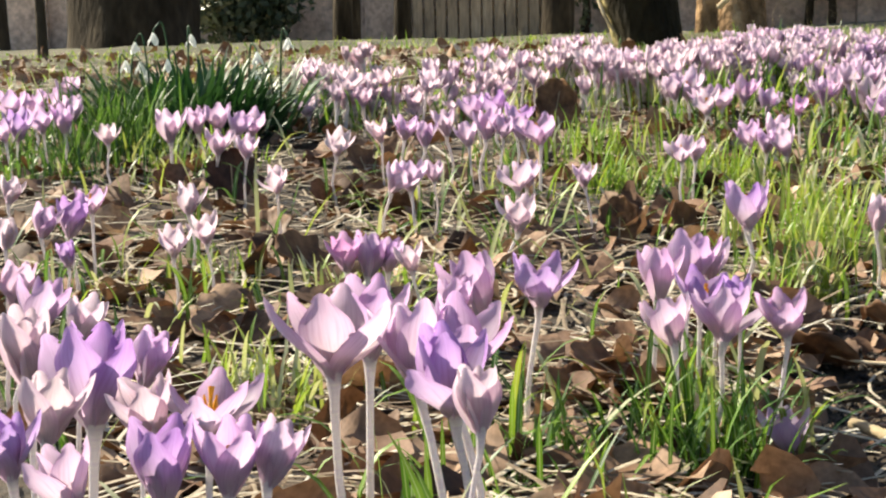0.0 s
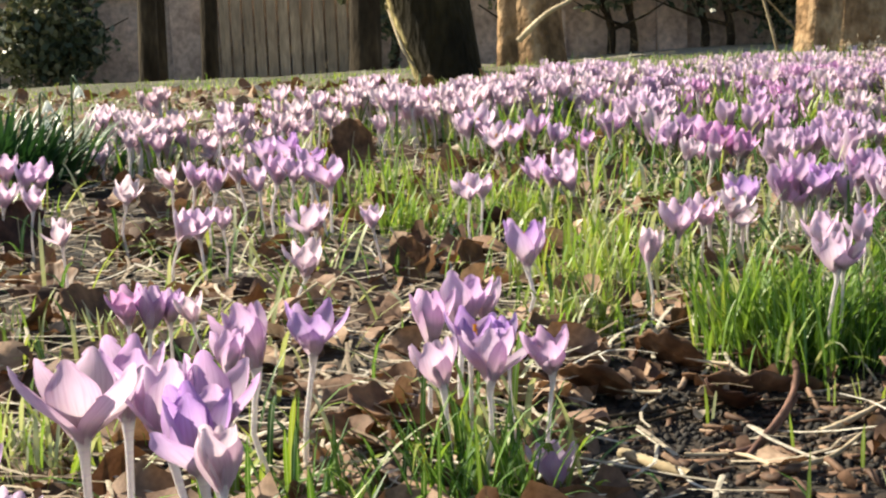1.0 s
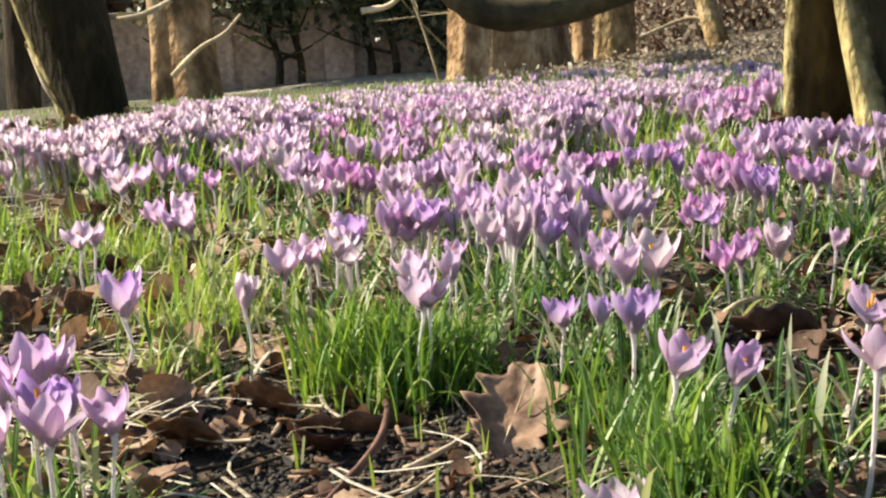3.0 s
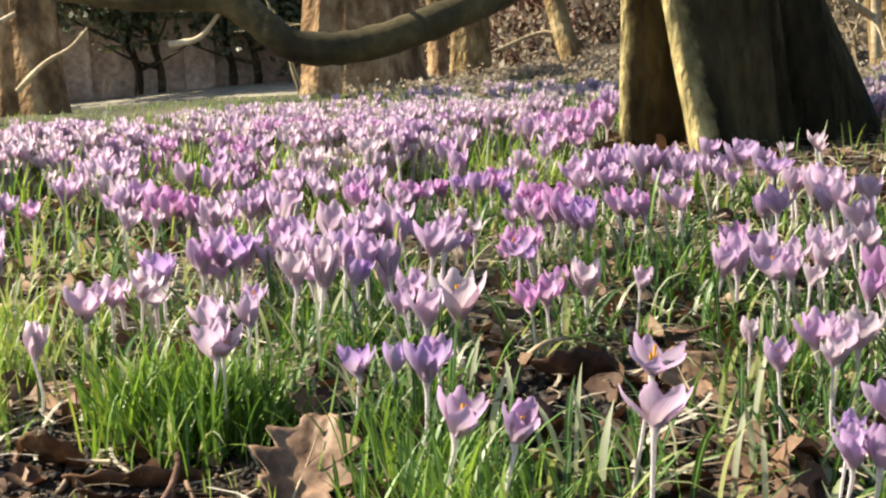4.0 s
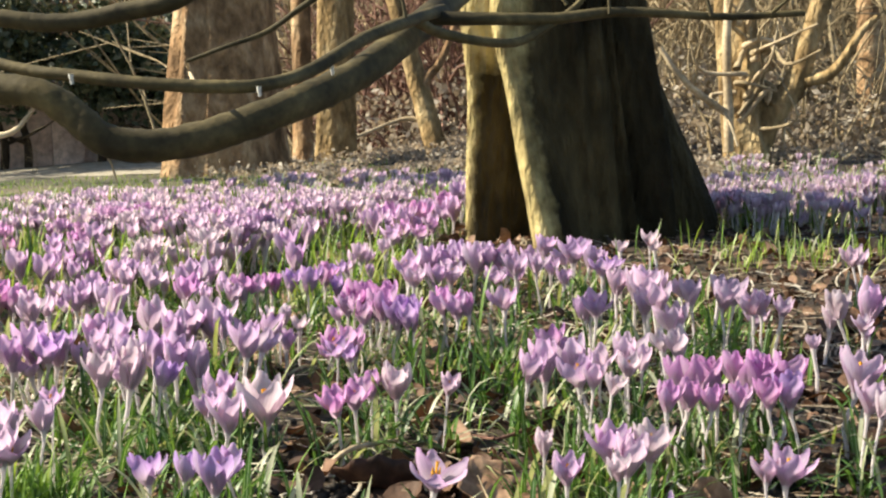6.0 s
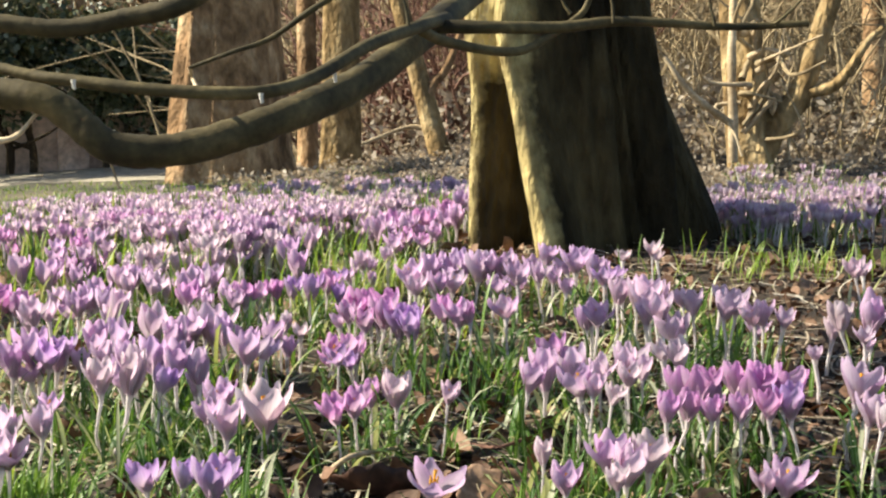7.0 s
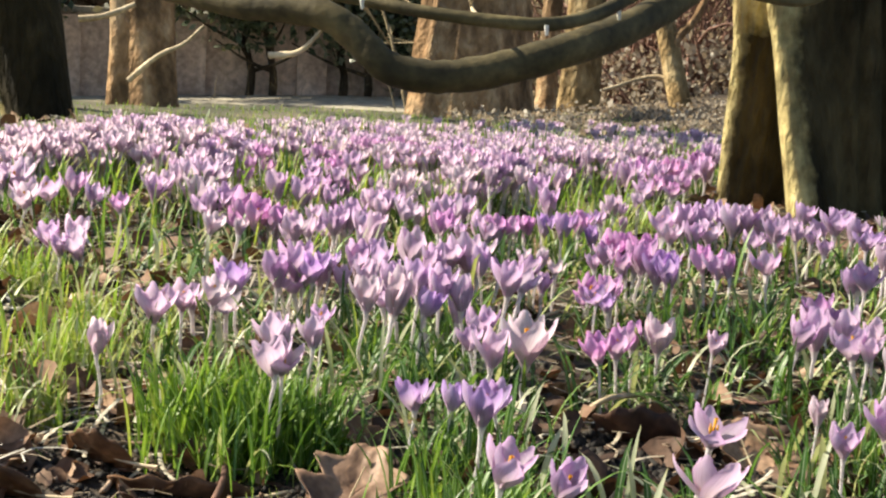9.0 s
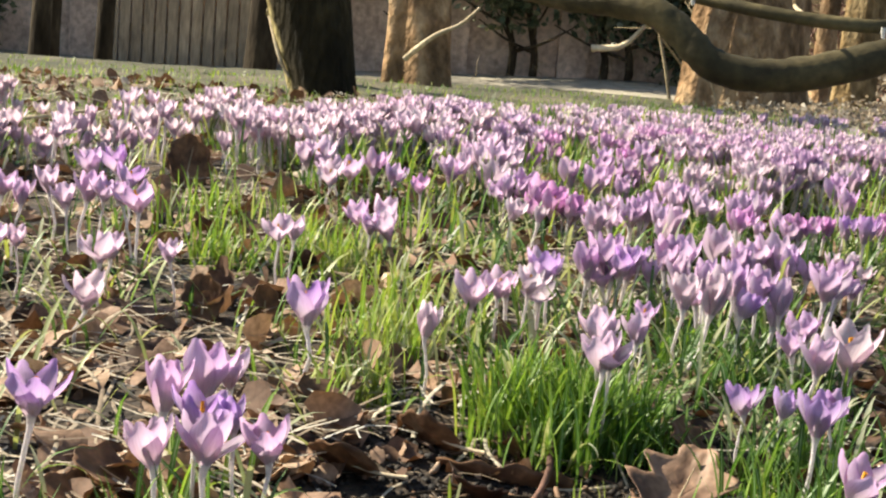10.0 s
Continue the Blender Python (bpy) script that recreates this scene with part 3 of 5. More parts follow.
for spur in ([(1.578, 0.924, 0.408), (1.575, 0.930, 0.417), (1.573, 0.935, 0.431)], [(1.706, 0.826, 0.395), (1.705, 0.831, 0.416), (1.705, 0.836, 0.440)], [(1.754, 0.781, 0.396), (1.767, 0.768, 0.411), (1.780, 0.756, 0.429)], [(1.613, 0.894, 0.398), (1.614, 0.896, 0.415), (1.614, 0.900, 0.432)], [(1.356, 0.957, 0.389), (1.356, 0.961, 0.410), (1.354, 0.966, 0.426)]):
    add_limb(low, "twig", spur, 0.0022, 0.0009, BRANCH, 6, 8, 0.1, 12)


def plain_tree(name, label, foot, top, r0, r1, material, ridges=(), seed=1, flare=0.3, spread=1.3, rib_sun=()):
    root = tagged(new(name), label, "tree")
    f = ground_at(foot)
    part("trunk", trunk_mesh(f, (top[0], top[1], top[2]), r0, r1, material, ridges, flare, 48, 44, seed, 3.0, rib_sun), root)
    k = 3.0 / max(top[2] - f[2], 0.1)
    crown(root, (f[0] + (top[0] - f[0]) * k * 0.98, f[1] + (top[1] - f[1]) * k * 0.98, f[2] + 2.9), spread, seed, material, 6)
    return root


# its sunlit left edge is painted into the bark colour too
lean = plain_tree("leaning_tree", "dark leaning tree trunk with a knot and lit mossy edge", (1.992, 3.327, -0.010), (1.957, 3.405, 0.272), 0.070, 0.132, BARK_SUN_PAINTED, [(-60, -75, 0.3, 16, 0.012)], 4, 0.1, 1.3, [(-58, -62, 0.4, 22, -1.0)])
knot = np.array((1.887, 3.462, 0.210))
add_limb(lean, "knot", [np.array((1.925, 3.425, 0.181)), np.array((1.902, 3.447, 0.200)), knot], 0.030, 0.014, BARK_MOSS, 10, 8, 0.15, 3, "pale sawn knot")
add_limb(lean, "twig", [knot, (1.882, 3.390, 0.111), (1.900, 3.363, 0.057)], 0.006, 0.003, TWIG_PALE, 6, 10, 0.1, 4)
second = plain_tree("twin_ribbed_tree", "upright reddish-brown trunk with a pale lit rib", (2.991, 4.463, -0.082), (3.012, 4.521, 0.246), 0.092, 0.085, BARK_GREY, [(-75, -80, 0.5, 14, 0.04)], 7, 0.25)
add_limb(second, "twig", [(2.869, 4.392, 0.036), (2.917, 4.307, 0.118), (2.988, 4.261, 0.163), (3.040, 4.233, 0.223)], 0.010, 0.004, TWIG_PALE, 6, 12, 0.1, 4, "pale thin side shoot")
add_limb(second, "twig", [(2.733, 4.479, 0.222), (2.799, 4.429, 0.237), (2.877, 4.377, 0.278)], 0.012, 0.008, TWIG_PALE, 6, 10, 0.1, 5)
plain_tree("broad_tree", "broad grey-brown trunk with two pale ribs", (4.109, 4.107, -0.123), (4.199, 4.167, 0.548), 0.195, 0.165, BARK_GREY, [(-92, -98, 0.9, 9, 0.06), (-64, -76, 0.9, 8, 0.05), (-118, -120, 0.5, 6, 0.02), (-160, -155, 0.4, 8, 0.025), (120, 120, 0.4, 18, 0.04)], 9, 0.2)
plain_tree("slender_tree", "brown trunk patched with yellow bark", (5.108, 4.467, -0.146), (5.184, 4.521, 0.572), 0.085, 0.078, BARK_TAN, [(-80, -80, 0.5, 14, 0.02)], 12, 0.2)
plain_tree("cut_stem", "short pale-barked stem beside the brown trunk", (4.875, 4.439, -0.128), (4.944, 4.499, 0.568), 0.042, 0.040, BARK_GREY, [], 13, 0.2, 0.6)
sap = plain_tree("forked_sapling", "slim leaning sapling forked in two", (4.912, 3.750, -0.107), (4.910, 3.872, 0.308), 0.045, 0.036, BARK_TAN, [], 14, 0.2, 0.7)
add_limb(sap, "limb", [(4.900, 3.827, 0.188), (4.928, 3.810, 0.275), (4.969, 3.772, 0.339), (5.052, 3.720, 0.588)], 0.024, 0.012, BARK_GREY, 8, 14, 0.1, 2)
add_limb(sap, "limb", [(4.914, 3.789, 0.090), (4.847, 3.876, 0.103), (4.655, 3.943, 0.046)], 0.012, 0.006, TWIG_PALE, 7, 12, 0.1, 2)
gn = plain_tree("gnarled_tree", "gnarled tan tree with a thick forking trunk", (4.579, 2.251, 0.014), (4.645, 2.328, 0.389), 0.066, 0.058, BARK_TAN, [(-60, -60, 0.5, 25, 0.02), (-150, -130, 0.4, 12, 0.02)], 16, 0.2, 0.9)
add_limb(gn, "limb", [(4.596, 2.241, 0.066), (4.640, 2.206, 0.161), (4.693, 2.157, 0.246), (4.736, 2.132, 0.385), (4.803, 2.091, 0.593)], 0.05, 0.028, BARK_TAN, 9, 16, 0.12, 3)
add_limb(gn, "limb", [(4.688, 2.164, 0.247), (4.721, 2.049, 0.280), (4.740, 1.968, 0.399), (4.778, 1.931, 0.449)], 0.022, 0.008, BARK_TAN, 8, 14, 0.12, 4)
add_limb(gn, "shoot", [(4.406, 2.234, 0.048), (4.420, 2.244, 0.186), (4.434, 2.259, 0.338), (4.471, 2.274, 0.557)], 0.016, 0.012, TWIG_PALE, 8, 14, 0.12, 5, "pale upright shoot")
add_limb(gn, "shoot", [(4.369, 2.224, 0.168), (4.277, 2.272, 0.233), (4.203, 2.297, 0.292), (4.180, 2.340, 0.366)], 0.012, 0.007, TWIG_PALE, 7, 14, 0.1, 6, "pale drooping shoot")
gr = np.random.default_rng(77)
for k in range(16):
    a = np.array((4.536, 2.240, 0.086)) * (1 - k / 16) + np.array((4.570, 2.275, 0.457)) * (k / 16) + (gr.normal() * 0.02, gr.normal() * 0.02, 0)
    way = np.array([gr.normal() * 0.8, -abs(gr.normal()) * 0.5, gr.uniform(-0.2, 1.0)])
    way /= np.linalg.norm(way)
    l = gr.uniform(0.10, 0.34)
    add_limb(gn, "shoot", [a, a + way * l * 0.4 + gr.normal(size=3) * 0.03, a + way * l * 0.75 + gr.normal(size=3) * 0.05, a + way * l + gr.normal(size=3) * 0.06], gr.uniform(0.006, 0.014), 0.003, (TWIG_PALE, TWIG_TAN)[k % 2], 6, 12, 0.2, 90 + k)
plain_tree("far_tree", "greyish upright tree trunk among shrubs", (6.922, 2.850, -0.091), (6.983, 2.895, 0.493), 0.062, 0.055, BARK_GREY, [], 18, 0.2, 0.9)
plain_tree("dark_tree", "broad dark trunk behind the snowdrops", (1.700, 7.724, -0.338), (1.738, 7.819, 0.152), 0.29, 0.31, BARK_DARK, [(-80, -70, 0.6, 20, 0.03)], 20, 0.2)
plain_tree("thin_dark_tree", "thin dark trunk standing on the lawn", (0.806, 5.925, -0.157), (0.812, 5.977, 0.084), 0.045, 0.045, BARK_DARK, [], 22, 0.2)
plain_tree("thin_brown_tree", "thin brown sapling on the lawn", (0.732, 4.417, -0.088), (0.741, 4.465, 0.138), 0.014, 0.012, BARK_DARK, [], 23, 0.2, 0.5)
for k, (t_x, r) in enumerate(((np.array((3.858, 10.672, -0.504)), 0.09), (np.array((4.381, 10.946, -0.557)), 0.07), (np.array((4.788, 9.211, -0.352)), 0.11), (np.array((3.608, 10.102, -0.464)), 0.07))):
    plain_tree("wall_tree", "dark rough pollard trunk near the wall", t_x, t_x + (0.05, 0.02, 1.0), r, r * 0.9, BARK_DARK, [], 30 + k, 0.3, 1.0)

# ---- bare shrubs behind the trees ----


def thicket(label, spots, material, count, tall, spread, thick, seed):
    g = np.random.default_rng(seed)
    hp = Heap()
    for x, y in spots:
        z = height(x, y)
        for _ in range(count):
            p = np.array([x + g.normal() * spread, y + g.normal() * spread, z - 0.02])
            way = np.array([g.normal() * 0.35, g.normal() * 0.35, 1.0])
            l = tall * g.uniform(0.35, 1.1)
            line = [p]
            for _s in range(4):
                way = way + g.normal(size=3) * 0.28
                line.append(line[-1] + way / np.linalg.norm(way) * l / 4)
            hp.add(*tube_arrays(smooth_path(line, 8), np.linspace(thick * g.uniform(0.6, 1.3), thick * 0.25, 8), 4))
            for _t in range(3):
                b = smooth_path(line, 8)[g.integers(2, 7)]
                w2 = way + g.normal(size=3) * 0.9
                hp.add(*tube_arrays([b, b + w2 * l * 0.12, b + w2 * l * 0.2 + g.normal(size=3) * 0.03], [thick * 0.5, thick * 0.35, thick * 0.15], 4))
    return tagged(new("shrubbery", hp.mesh("shrubbery", material)), label, "shrubs", kind="stuff")


def along(a, b, n):
    return [tuple(np.array(a[:2]) * (1 - u) + np.array(b[:2]) * u) for u in np.linspace(0, 1, n)]


thicket("bare tan twigs of winter shrubs", along((5.138, 2.866, 0.113), (5.711, 2.144, 0.097), 9), TWIG_TAN, 9, 0.9, 0.25, 0.005, 1)
thicket("bare tan twigs of winter shrubs further off", along((7.171, 4.176, 0.009), (8.353, 2.686, -0.024), 16), TWIG_TAN, 24, 1.6, 0.35, 0.008, 2)
thicket("reddish bare twigs of winter shrubs", along((6.620, 5.677, 0.014), (7.045, 5.142, 0.003), 8), TWIG_RED, 18, 1.5, 0.25, 0.009, 3)
thicket("brown bare twigs of winter shrubs", along((8.301, 7.593, -0.082), (11.652, 3.370, -0.175), 34), TWIG_TAN, 24, 2.2, 0.4, 0.012, 4)
thicket("thin bare twigs before the wall", [tuple(by_wall(s, 0.7, 0)[:2]) for s in np.linspace(-6, 3, 10)], TWIG_TAN, 8, 0.6, 0.25, 0.0022, 5)
hp = Heap()
for spot, n in [(along((4.950, 2.780, 0.123), (5.588, 1.975, 0.105), 10), 240), (along((6.737, 3.916, 0.031), (7.845, 2.520, 0.000), 16), 420), (along((6.244, 5.345, 0.035), (6.680, 4.795, 0.023), 6), 200), (along((9.517, 8.482, -0.146), (13.495, 3.468, -0.256), 26), 520)]:
    for x, y in spot:
        d = math.hypot(x, y) / 7
        leaf_heap(hp, (x, y, height(x, y) + 0.10 * d), (0.35 * d, 0.35 * d, 0.22 * d * d), n, 0.02 * d, g)
tagged(new("undergrowth", hp.mesh("undergrowth", SHRUB, False)), "dry olive and tan undergrowth below the shrubs", "undergrowth", kind="stuff")
hp = Heap()
for _ in range(190):
    b, d = radians(g.uniform(44, 80)), g.uniform(3.4, 6.4)
    x, y = 0.2 + d * math.sin(b), 0.05 + d * math.cos(b)
    leaf_heap(hp, (x, y, height(x, y) + 0.015), (0.16, 0.16, 0.02 + 0.04 * g.uniform()), 130, 0.010, g)
tagged(new("dry_plants", hp.mesh("dry_plants", SHRUB, False)), "low tan and grey dry plants behind the bed", "undergrowth", kind="stuff")
hp = Heap()
for x, y in along((11.755, 11.308, -0.278), (17.574, 3.975, -0.439), 24):
    leaf_heap(hp, (x, y, 0.9), (0.9, 0.9, 1.3), 700, 0.09, g)
tagged(new("far_hedge", hp.mesh("far_hedge", SHRUB, False)), "far olive hedge closing the garden", "hedge", kind="stuff")

# ---- crocuses ----
TINTS = {"p": (0.67, 0.54, 0.69), "l": (0.60, 0.43, 0.67), "v": (0.46, 0.29, 0.64), "m": (0.62, 0.31, 0.62), "w": (0.69, 0.62, 0.66)}
PETAL_LONG = 0.040


def petal_arrays(length, width, lean, nu, nv, seed=0):
    """One petal, foot at the origin, leaning outwards along +Y: a narrow claw that swells into a broad spoon with a blunt point."""
    r, z, v, al, ac = 0.0012, 0.0, [], [], []
    step = length / 60
    line = []
    for k in range(61):
        s = k / 60
        line.append((r, z))
        a = radians(lean * (0.50 + 0.95 * math.sin(math.pi * s ** 0.8)) + 4 - 20 * s ** 3)
        r += math.sin(a) * step
        z += math.cos(a) * step
    for i in range(nv + 1):
        s = 1 - (1 - i / nv) ** 1.5
        r, z = line[round(s * 60)]
        half = width * max(math.sin(math.pi * s ** 1.45), 0.0) ** 0.54 + width * 0.13 * (1 - s) ** 2
        if i == nv:
            half = width * 0.40
        for j in range(nu + 1):
            u = 2 * j / nu - 1
            cup = 0.58 * half * u * u
            ripple = 0.09 * half * abs(u) * noise.noise((s * 4.0, u * 1.7, seed * 5.3)) if seed else 0.0
            v.append((u * half, r - cup + ripple, z - (0.10 + 0.75 * s ** 6) * half * u * u + ripple))
            al.append(s)
            ac.append((u + 1) / 2)
    return np.array(v), sheet_faces(nu, nv), np.array(al), np.array(ac)


LEANS = (9, 14, 20, 25, 31, 40)
PETALS, LOW_PETALS = [], []
for k, lean_deg in enumerate(LEANS):
    PETALS.append([])
    for q in range(3):
        a = petal_arrays(PETAL_LONG, 0.0097, lean_deg + 3 * (q - 1), 6, 11, 1 + 3 * k + q)
        PETALS[k].append(to_mesh("petal", a[0], a[1], PETAL, along=a[2], across=a[3]))
    LOW_PETALS.append(petal_arrays(PETAL_LONG, 0.0097, lean_deg, 4, 5))
STEMS = []
for k in range(3):
    b = 0.0035 * (k - 1)
    STEMS.append(to_mesh("flower_tube", *tube_arrays([(0, 0, -0.12), (b, 0, 0.2), (b * 1.4, b, 0.5), (b * 0.6, b * 0.5, 0.78), (0, 0, 0.92), (0, 0, 1.0), (0, 0, 1.05)], [0.0020, 0.0018, 0.0016, 0.0016, 0.0019, 0.0027, 0.0036], 8), TUBE))
hp = Heap()
for k in range(3):
    a = 2 * math.pi * k / 3
    x, y = math.sin(a) * 0.0022, math.cos(a) * 0.0022
    hp.add(*tube_arrays([(x * 0.5, y * 0.5, 0), (x, y, 0.008), (x * 1.5, y * 1.5, 0.016), (x * 1.8, y * 1.8, 0.022)], [0.0007, 0.0012, 0.0015, 0.0005], 6))
hp.add(*tube_arrays([(0, 0, 0), (0, 0, 0.018), (0.0006, 0, 0.027)], [0.0005, 0.0009, 0.0018], 6))
STAMENS = hp.mesh("stamen", STAMEN)
LABELS = {"p": "pale lilac crocus in open flower", "l": "lilac crocus with a white tube", "v": "deep violet crocus flower", "m": "bright mauve crocus in a tight clump", "w": "whitish lilac crocus flower"}
near_feet, planted = [], []


def crocus(x, y, rise, size, open_by, kind, g):
    """A crocus whose cup begins rise metres over the soil at (x, y), on a slightly leaning white tube."""
    top = Vector((x, y, height(x, y) + rise))
    turn = Euler((radians(g.normal() * 5), radians(g.normal() * 5), g.uniform(0, 6.28))).to_matrix().to_4x4()
    foot = top - turn.to_3x3() @ Vector((0, 0, rise))
    root = tagged(new("crocus"), LABELS[kind], "crocus", "crocuses in flower")
    root.matrix_world = Matrix.Translation(foot) @ turn
    tube = part("flower_tube", STEMS[g.integers(3)], root)
    tube.scale = (size, size, rise)
    nod = Matrix.Translation((0, 0, rise)) @ Euler((radians(g.normal() * 6), radians(g.normal() * 6), 0)).to_matrix().to_4x4() @ Matrix.Scale(size, 4)
    c = np.array(TINTS[kind]) * g.uniform(0.90, 1.08) + g.uniform(-0.02, 0.02, 3)
    for k in range(6):
        inner = k % 2
        level = int(np.clip(open_by - inner + (g.uniform() < 0.25), 0, 5))
        p = part("petal", PETALS[level][g.integers(3)], root)
        s = g.uniform(0.94, 1.05) * (0.94 if inner else 1.0)
        p.matrix_local = nod @ Euler((radians(g.normal() * 3.5), radians(g.normal() * 4), radians(60 * k + g.normal() * 6))).to_matrix().to_4x4() @ Matrix.Diagonal((s * g.uniform(0.92, 1.12), s, s, 1))
        pale = g.uniform(0.0, 0.15) if inner else g.uniform(0.10, 0.50)
        p.color = (*np.clip(c * (0.92 if inner else 1.02) * (1 - pale) + np.array((0.69, 0.60, 0.69)) * pale, 0, 0.92), 1)
    st = part("stamen", STAMENS, root, "orange stamens and style")
    st.matrix_local = nod @ Matrix.Translation((0, 0, 0.003)) @ Matrix.Scale(0.82, 4)
    near_feet.append((foot.x, foot.y, size))
    planted.append((x, y, rise, size, kind))
    return root


g = np.random.default_rng(21)


def plant_crocuses(rows):
    """Rows of x, y, height of the cup's foot over the soil, size, openness 0 to 5, tint."""
    for row in rows:
        crocus(*row, g)


plant_crocuses([
    (0.112, 0.525, 0.071, 0.53, 1, "v"), (0.123, 0.498, 0.068, 0.53, 2, "p"), (0.127, 0.566, 0.071, 0.63, 2, "w"), (0.146, 0.502, 0.064, 0.66, 2, "v"),
    (0.136, 0.659, 0.078, 0.83, 1, "w"), (0.145, 0.589, 0.068, 0.94, 2, "v"), (0.155, 0.549, 0.069, 0.56, 3, "w"), (0.162, 0.496, 0.065, 0.59, 2, "l"),
    (0.163, 0.601, 0.076, 0.53, 2, "l"), (0.172, 0.495, 0.066, 0.53, 2, "p"), (0.169, 0.542, 0.068, 0.63, 4, "l"), (0.172, 0.905, 0.065, 0.86, 2, "l"),
    (0.174, 0.990, 0.061, 0.75, 2, "p"), (0.189, 0.868, 0.069, 0.70, 2, "w"), (0.195, 1.177, 0.054, 0.60, 1, "w"), (0.227, 1.397, 0.051, 0.65, 2, "w"),
    (0.222, 1.090, 0.058, 0.48, 1, "v"), (0.226, 1.225, 0.052, 0.68, 2, "l"), (0.249, 1.249, 0.047, 0.88, 2, "v"),
])
plant_crocuses([
    (0.274, 1.747, 0.051, 0.77, 3, "l"), (0.225, 0.594, 0.071, 0.95, 4, "p"), (0.291, 1.782, 0.047, 0.99, 2, "v"), (0.310, 1.963, 0.046, 1.04, 3, "l"),
    (0.276, 1.300, 0.050, 0.70, 4, "l"), (0.335, 1.980, 0.046, 1.05, 3, "l"), (0.326, 1.838, 0.048, 0.91, 3, "l"), (0.346, 1.816, 0.048, 0.91, 2, "l"),
    (0.364, 1.995, 0.046, 1.06, 3, "l"), (0.295, 1.117, 0.051, 0.66, 3, "w"), (0.373, 1.931, 0.047, 0.92, 2, "p"), (0.251, 0.582, 0.069, 0.83, 1, "p"),
    (0.245, 0.521, 0.068, 0.56, 2, "w"), (0.406, 2.138, 0.046, 0.98, 2, "p"), (0.259, 0.651, 0.073, 0.89, 2, "l"), (0.251, 0.553, 0.066, 0.85, 2, "v"),
    (0.369, 1.700, 0.053, 0.67, 3, "w"), (0.330, 1.165, 0.050, 0.64, 3, "w"), (0.342, 1.262, 0.047, 0.72, 2, "w"),
])
plant_crocuses([
    (0.263, 0.582, 0.069, 0.91, 2, "l"), (0.445, 1.749, 0.045, 1.07, 2, "p"), (0.479, 1.763, 0.049, 0.85, 2, "l"), (0.450, 1.577, 0.050, 0.80, 3, "p"),
    (0.506, 1.781, 0.048, 0.94, 3, "l"), (0.467, 1.537, 0.051, 0.70, 3, "p"), (0.498, 1.686, 0.051, 0.82, 2, "l"), (0.439, 1.350, 0.047, 0.68, 3, "w"),
    (0.391, 1.046, 0.048, 0.69, 2, "m"), (0.519, 1.699, 0.051, 0.87, 3, "l"), (0.400, 1.033, 0.046, 0.81, 2, "l"), (0.361, 0.805, 0.068, 0.65, 2, "l"),
    (0.414, 1.033, 0.048, 0.65, 2, "l"), (0.417, 0.998, 0.051, 0.56, 3, "w"), (0.384, 0.823, 0.063, 1.00, 2, "l"), (0.551, 1.519, 0.054, 0.78, 3, "w"),
    (0.536, 1.339, 0.045, 0.80, 3, "p"), (0.604, 1.534, 0.059, 0.68, 3, "w"), (0.553, 1.334, 0.044, 0.80, 2, "p"),
])
plant_crocuses([
    (0.415, 0.820, 0.066, 0.89, 4, "v"), (0.626, 1.530, 0.059, 0.72, 3, "l"), (0.581, 1.349, 0.049, 0.55, 3, "p"), (0.630, 1.486, 0.060, 0.71, 2, "l"),
    (0.680, 1.549, 0.057, 0.83, 2, "p"), (0.663, 1.456, 0.061, 0.70, 2, "p"), (0.583, 1.189, 0.031, 0.89, 3, "w"), (0.694, 1.486, 0.058, 0.88, 2, "l"),
    (0.632, 1.289, 0.044, 0.86, 5, "p"), (0.786, 1.705, 0.048, 0.92, 2, "l"), (0.702, 1.464, 0.062, 0.69, 3, "l"), (0.646, 1.300, 0.046, 0.68, 3, "p"),
    (0.449, 0.743, 0.060, 0.77, 3, "p"), (0.715, 1.447, 0.061, 0.71, 2, "l"), (0.823, 1.732, 0.046, 0.94, 2, "v"), (0.489, 0.825, 0.055, 0.89, 2, "l"),
    (0.779, 1.594, 0.053, 0.85, 3, "v"), (0.715, 1.409, 0.059, 0.91, 4, "l"), (0.489, 0.783, 0.059, 0.72, 3, "v"),
])
plant_crocuses([
    (0.473, 0.738, 0.059, 0.84, 3, "l"), (0.690, 1.277, 0.046, 0.63, 3, "p"), (0.522, 0.848, 0.053, 1.02, 2, "l"), (0.502, 0.766, 0.062, 0.57, 1, "v"),
    (0.545, 0.859, 0.060, 0.67, 2, "p"), (0.502, 0.726, 0.062, 0.72, 3, "l"), (0.488, 0.706, 0.013, 0.70, 4, "l"), (0.825, 1.338, 0.047, 0.73, 3, "p"),
    (0.848, 1.352, 0.044, 0.71, 2, "p"), (0.693, 1.039, 0.042, 1.07, 3, "v"), (1.106, 1.806, 0.039, 0.95, 2, "p"), (1.126, 1.805, 0.037, 1.12, 3, "p"),
    (1.065, 1.669, 0.040, 0.89, 3, "w"), (1.090, 1.704, 0.040, 0.96, 4, "p"), (1.134, 1.741, 0.039, 1.00, 4, "l"), (0.984, 1.457, 0.036, 0.87, 2, "l"),
    (0.956, 1.392, 0.039, 0.70, 2, "l"), (1.179, 1.762, 0.037, 1.03, 3, "l"), (0.995, 1.436, 0.032, 1.07, 2, "p"),
])
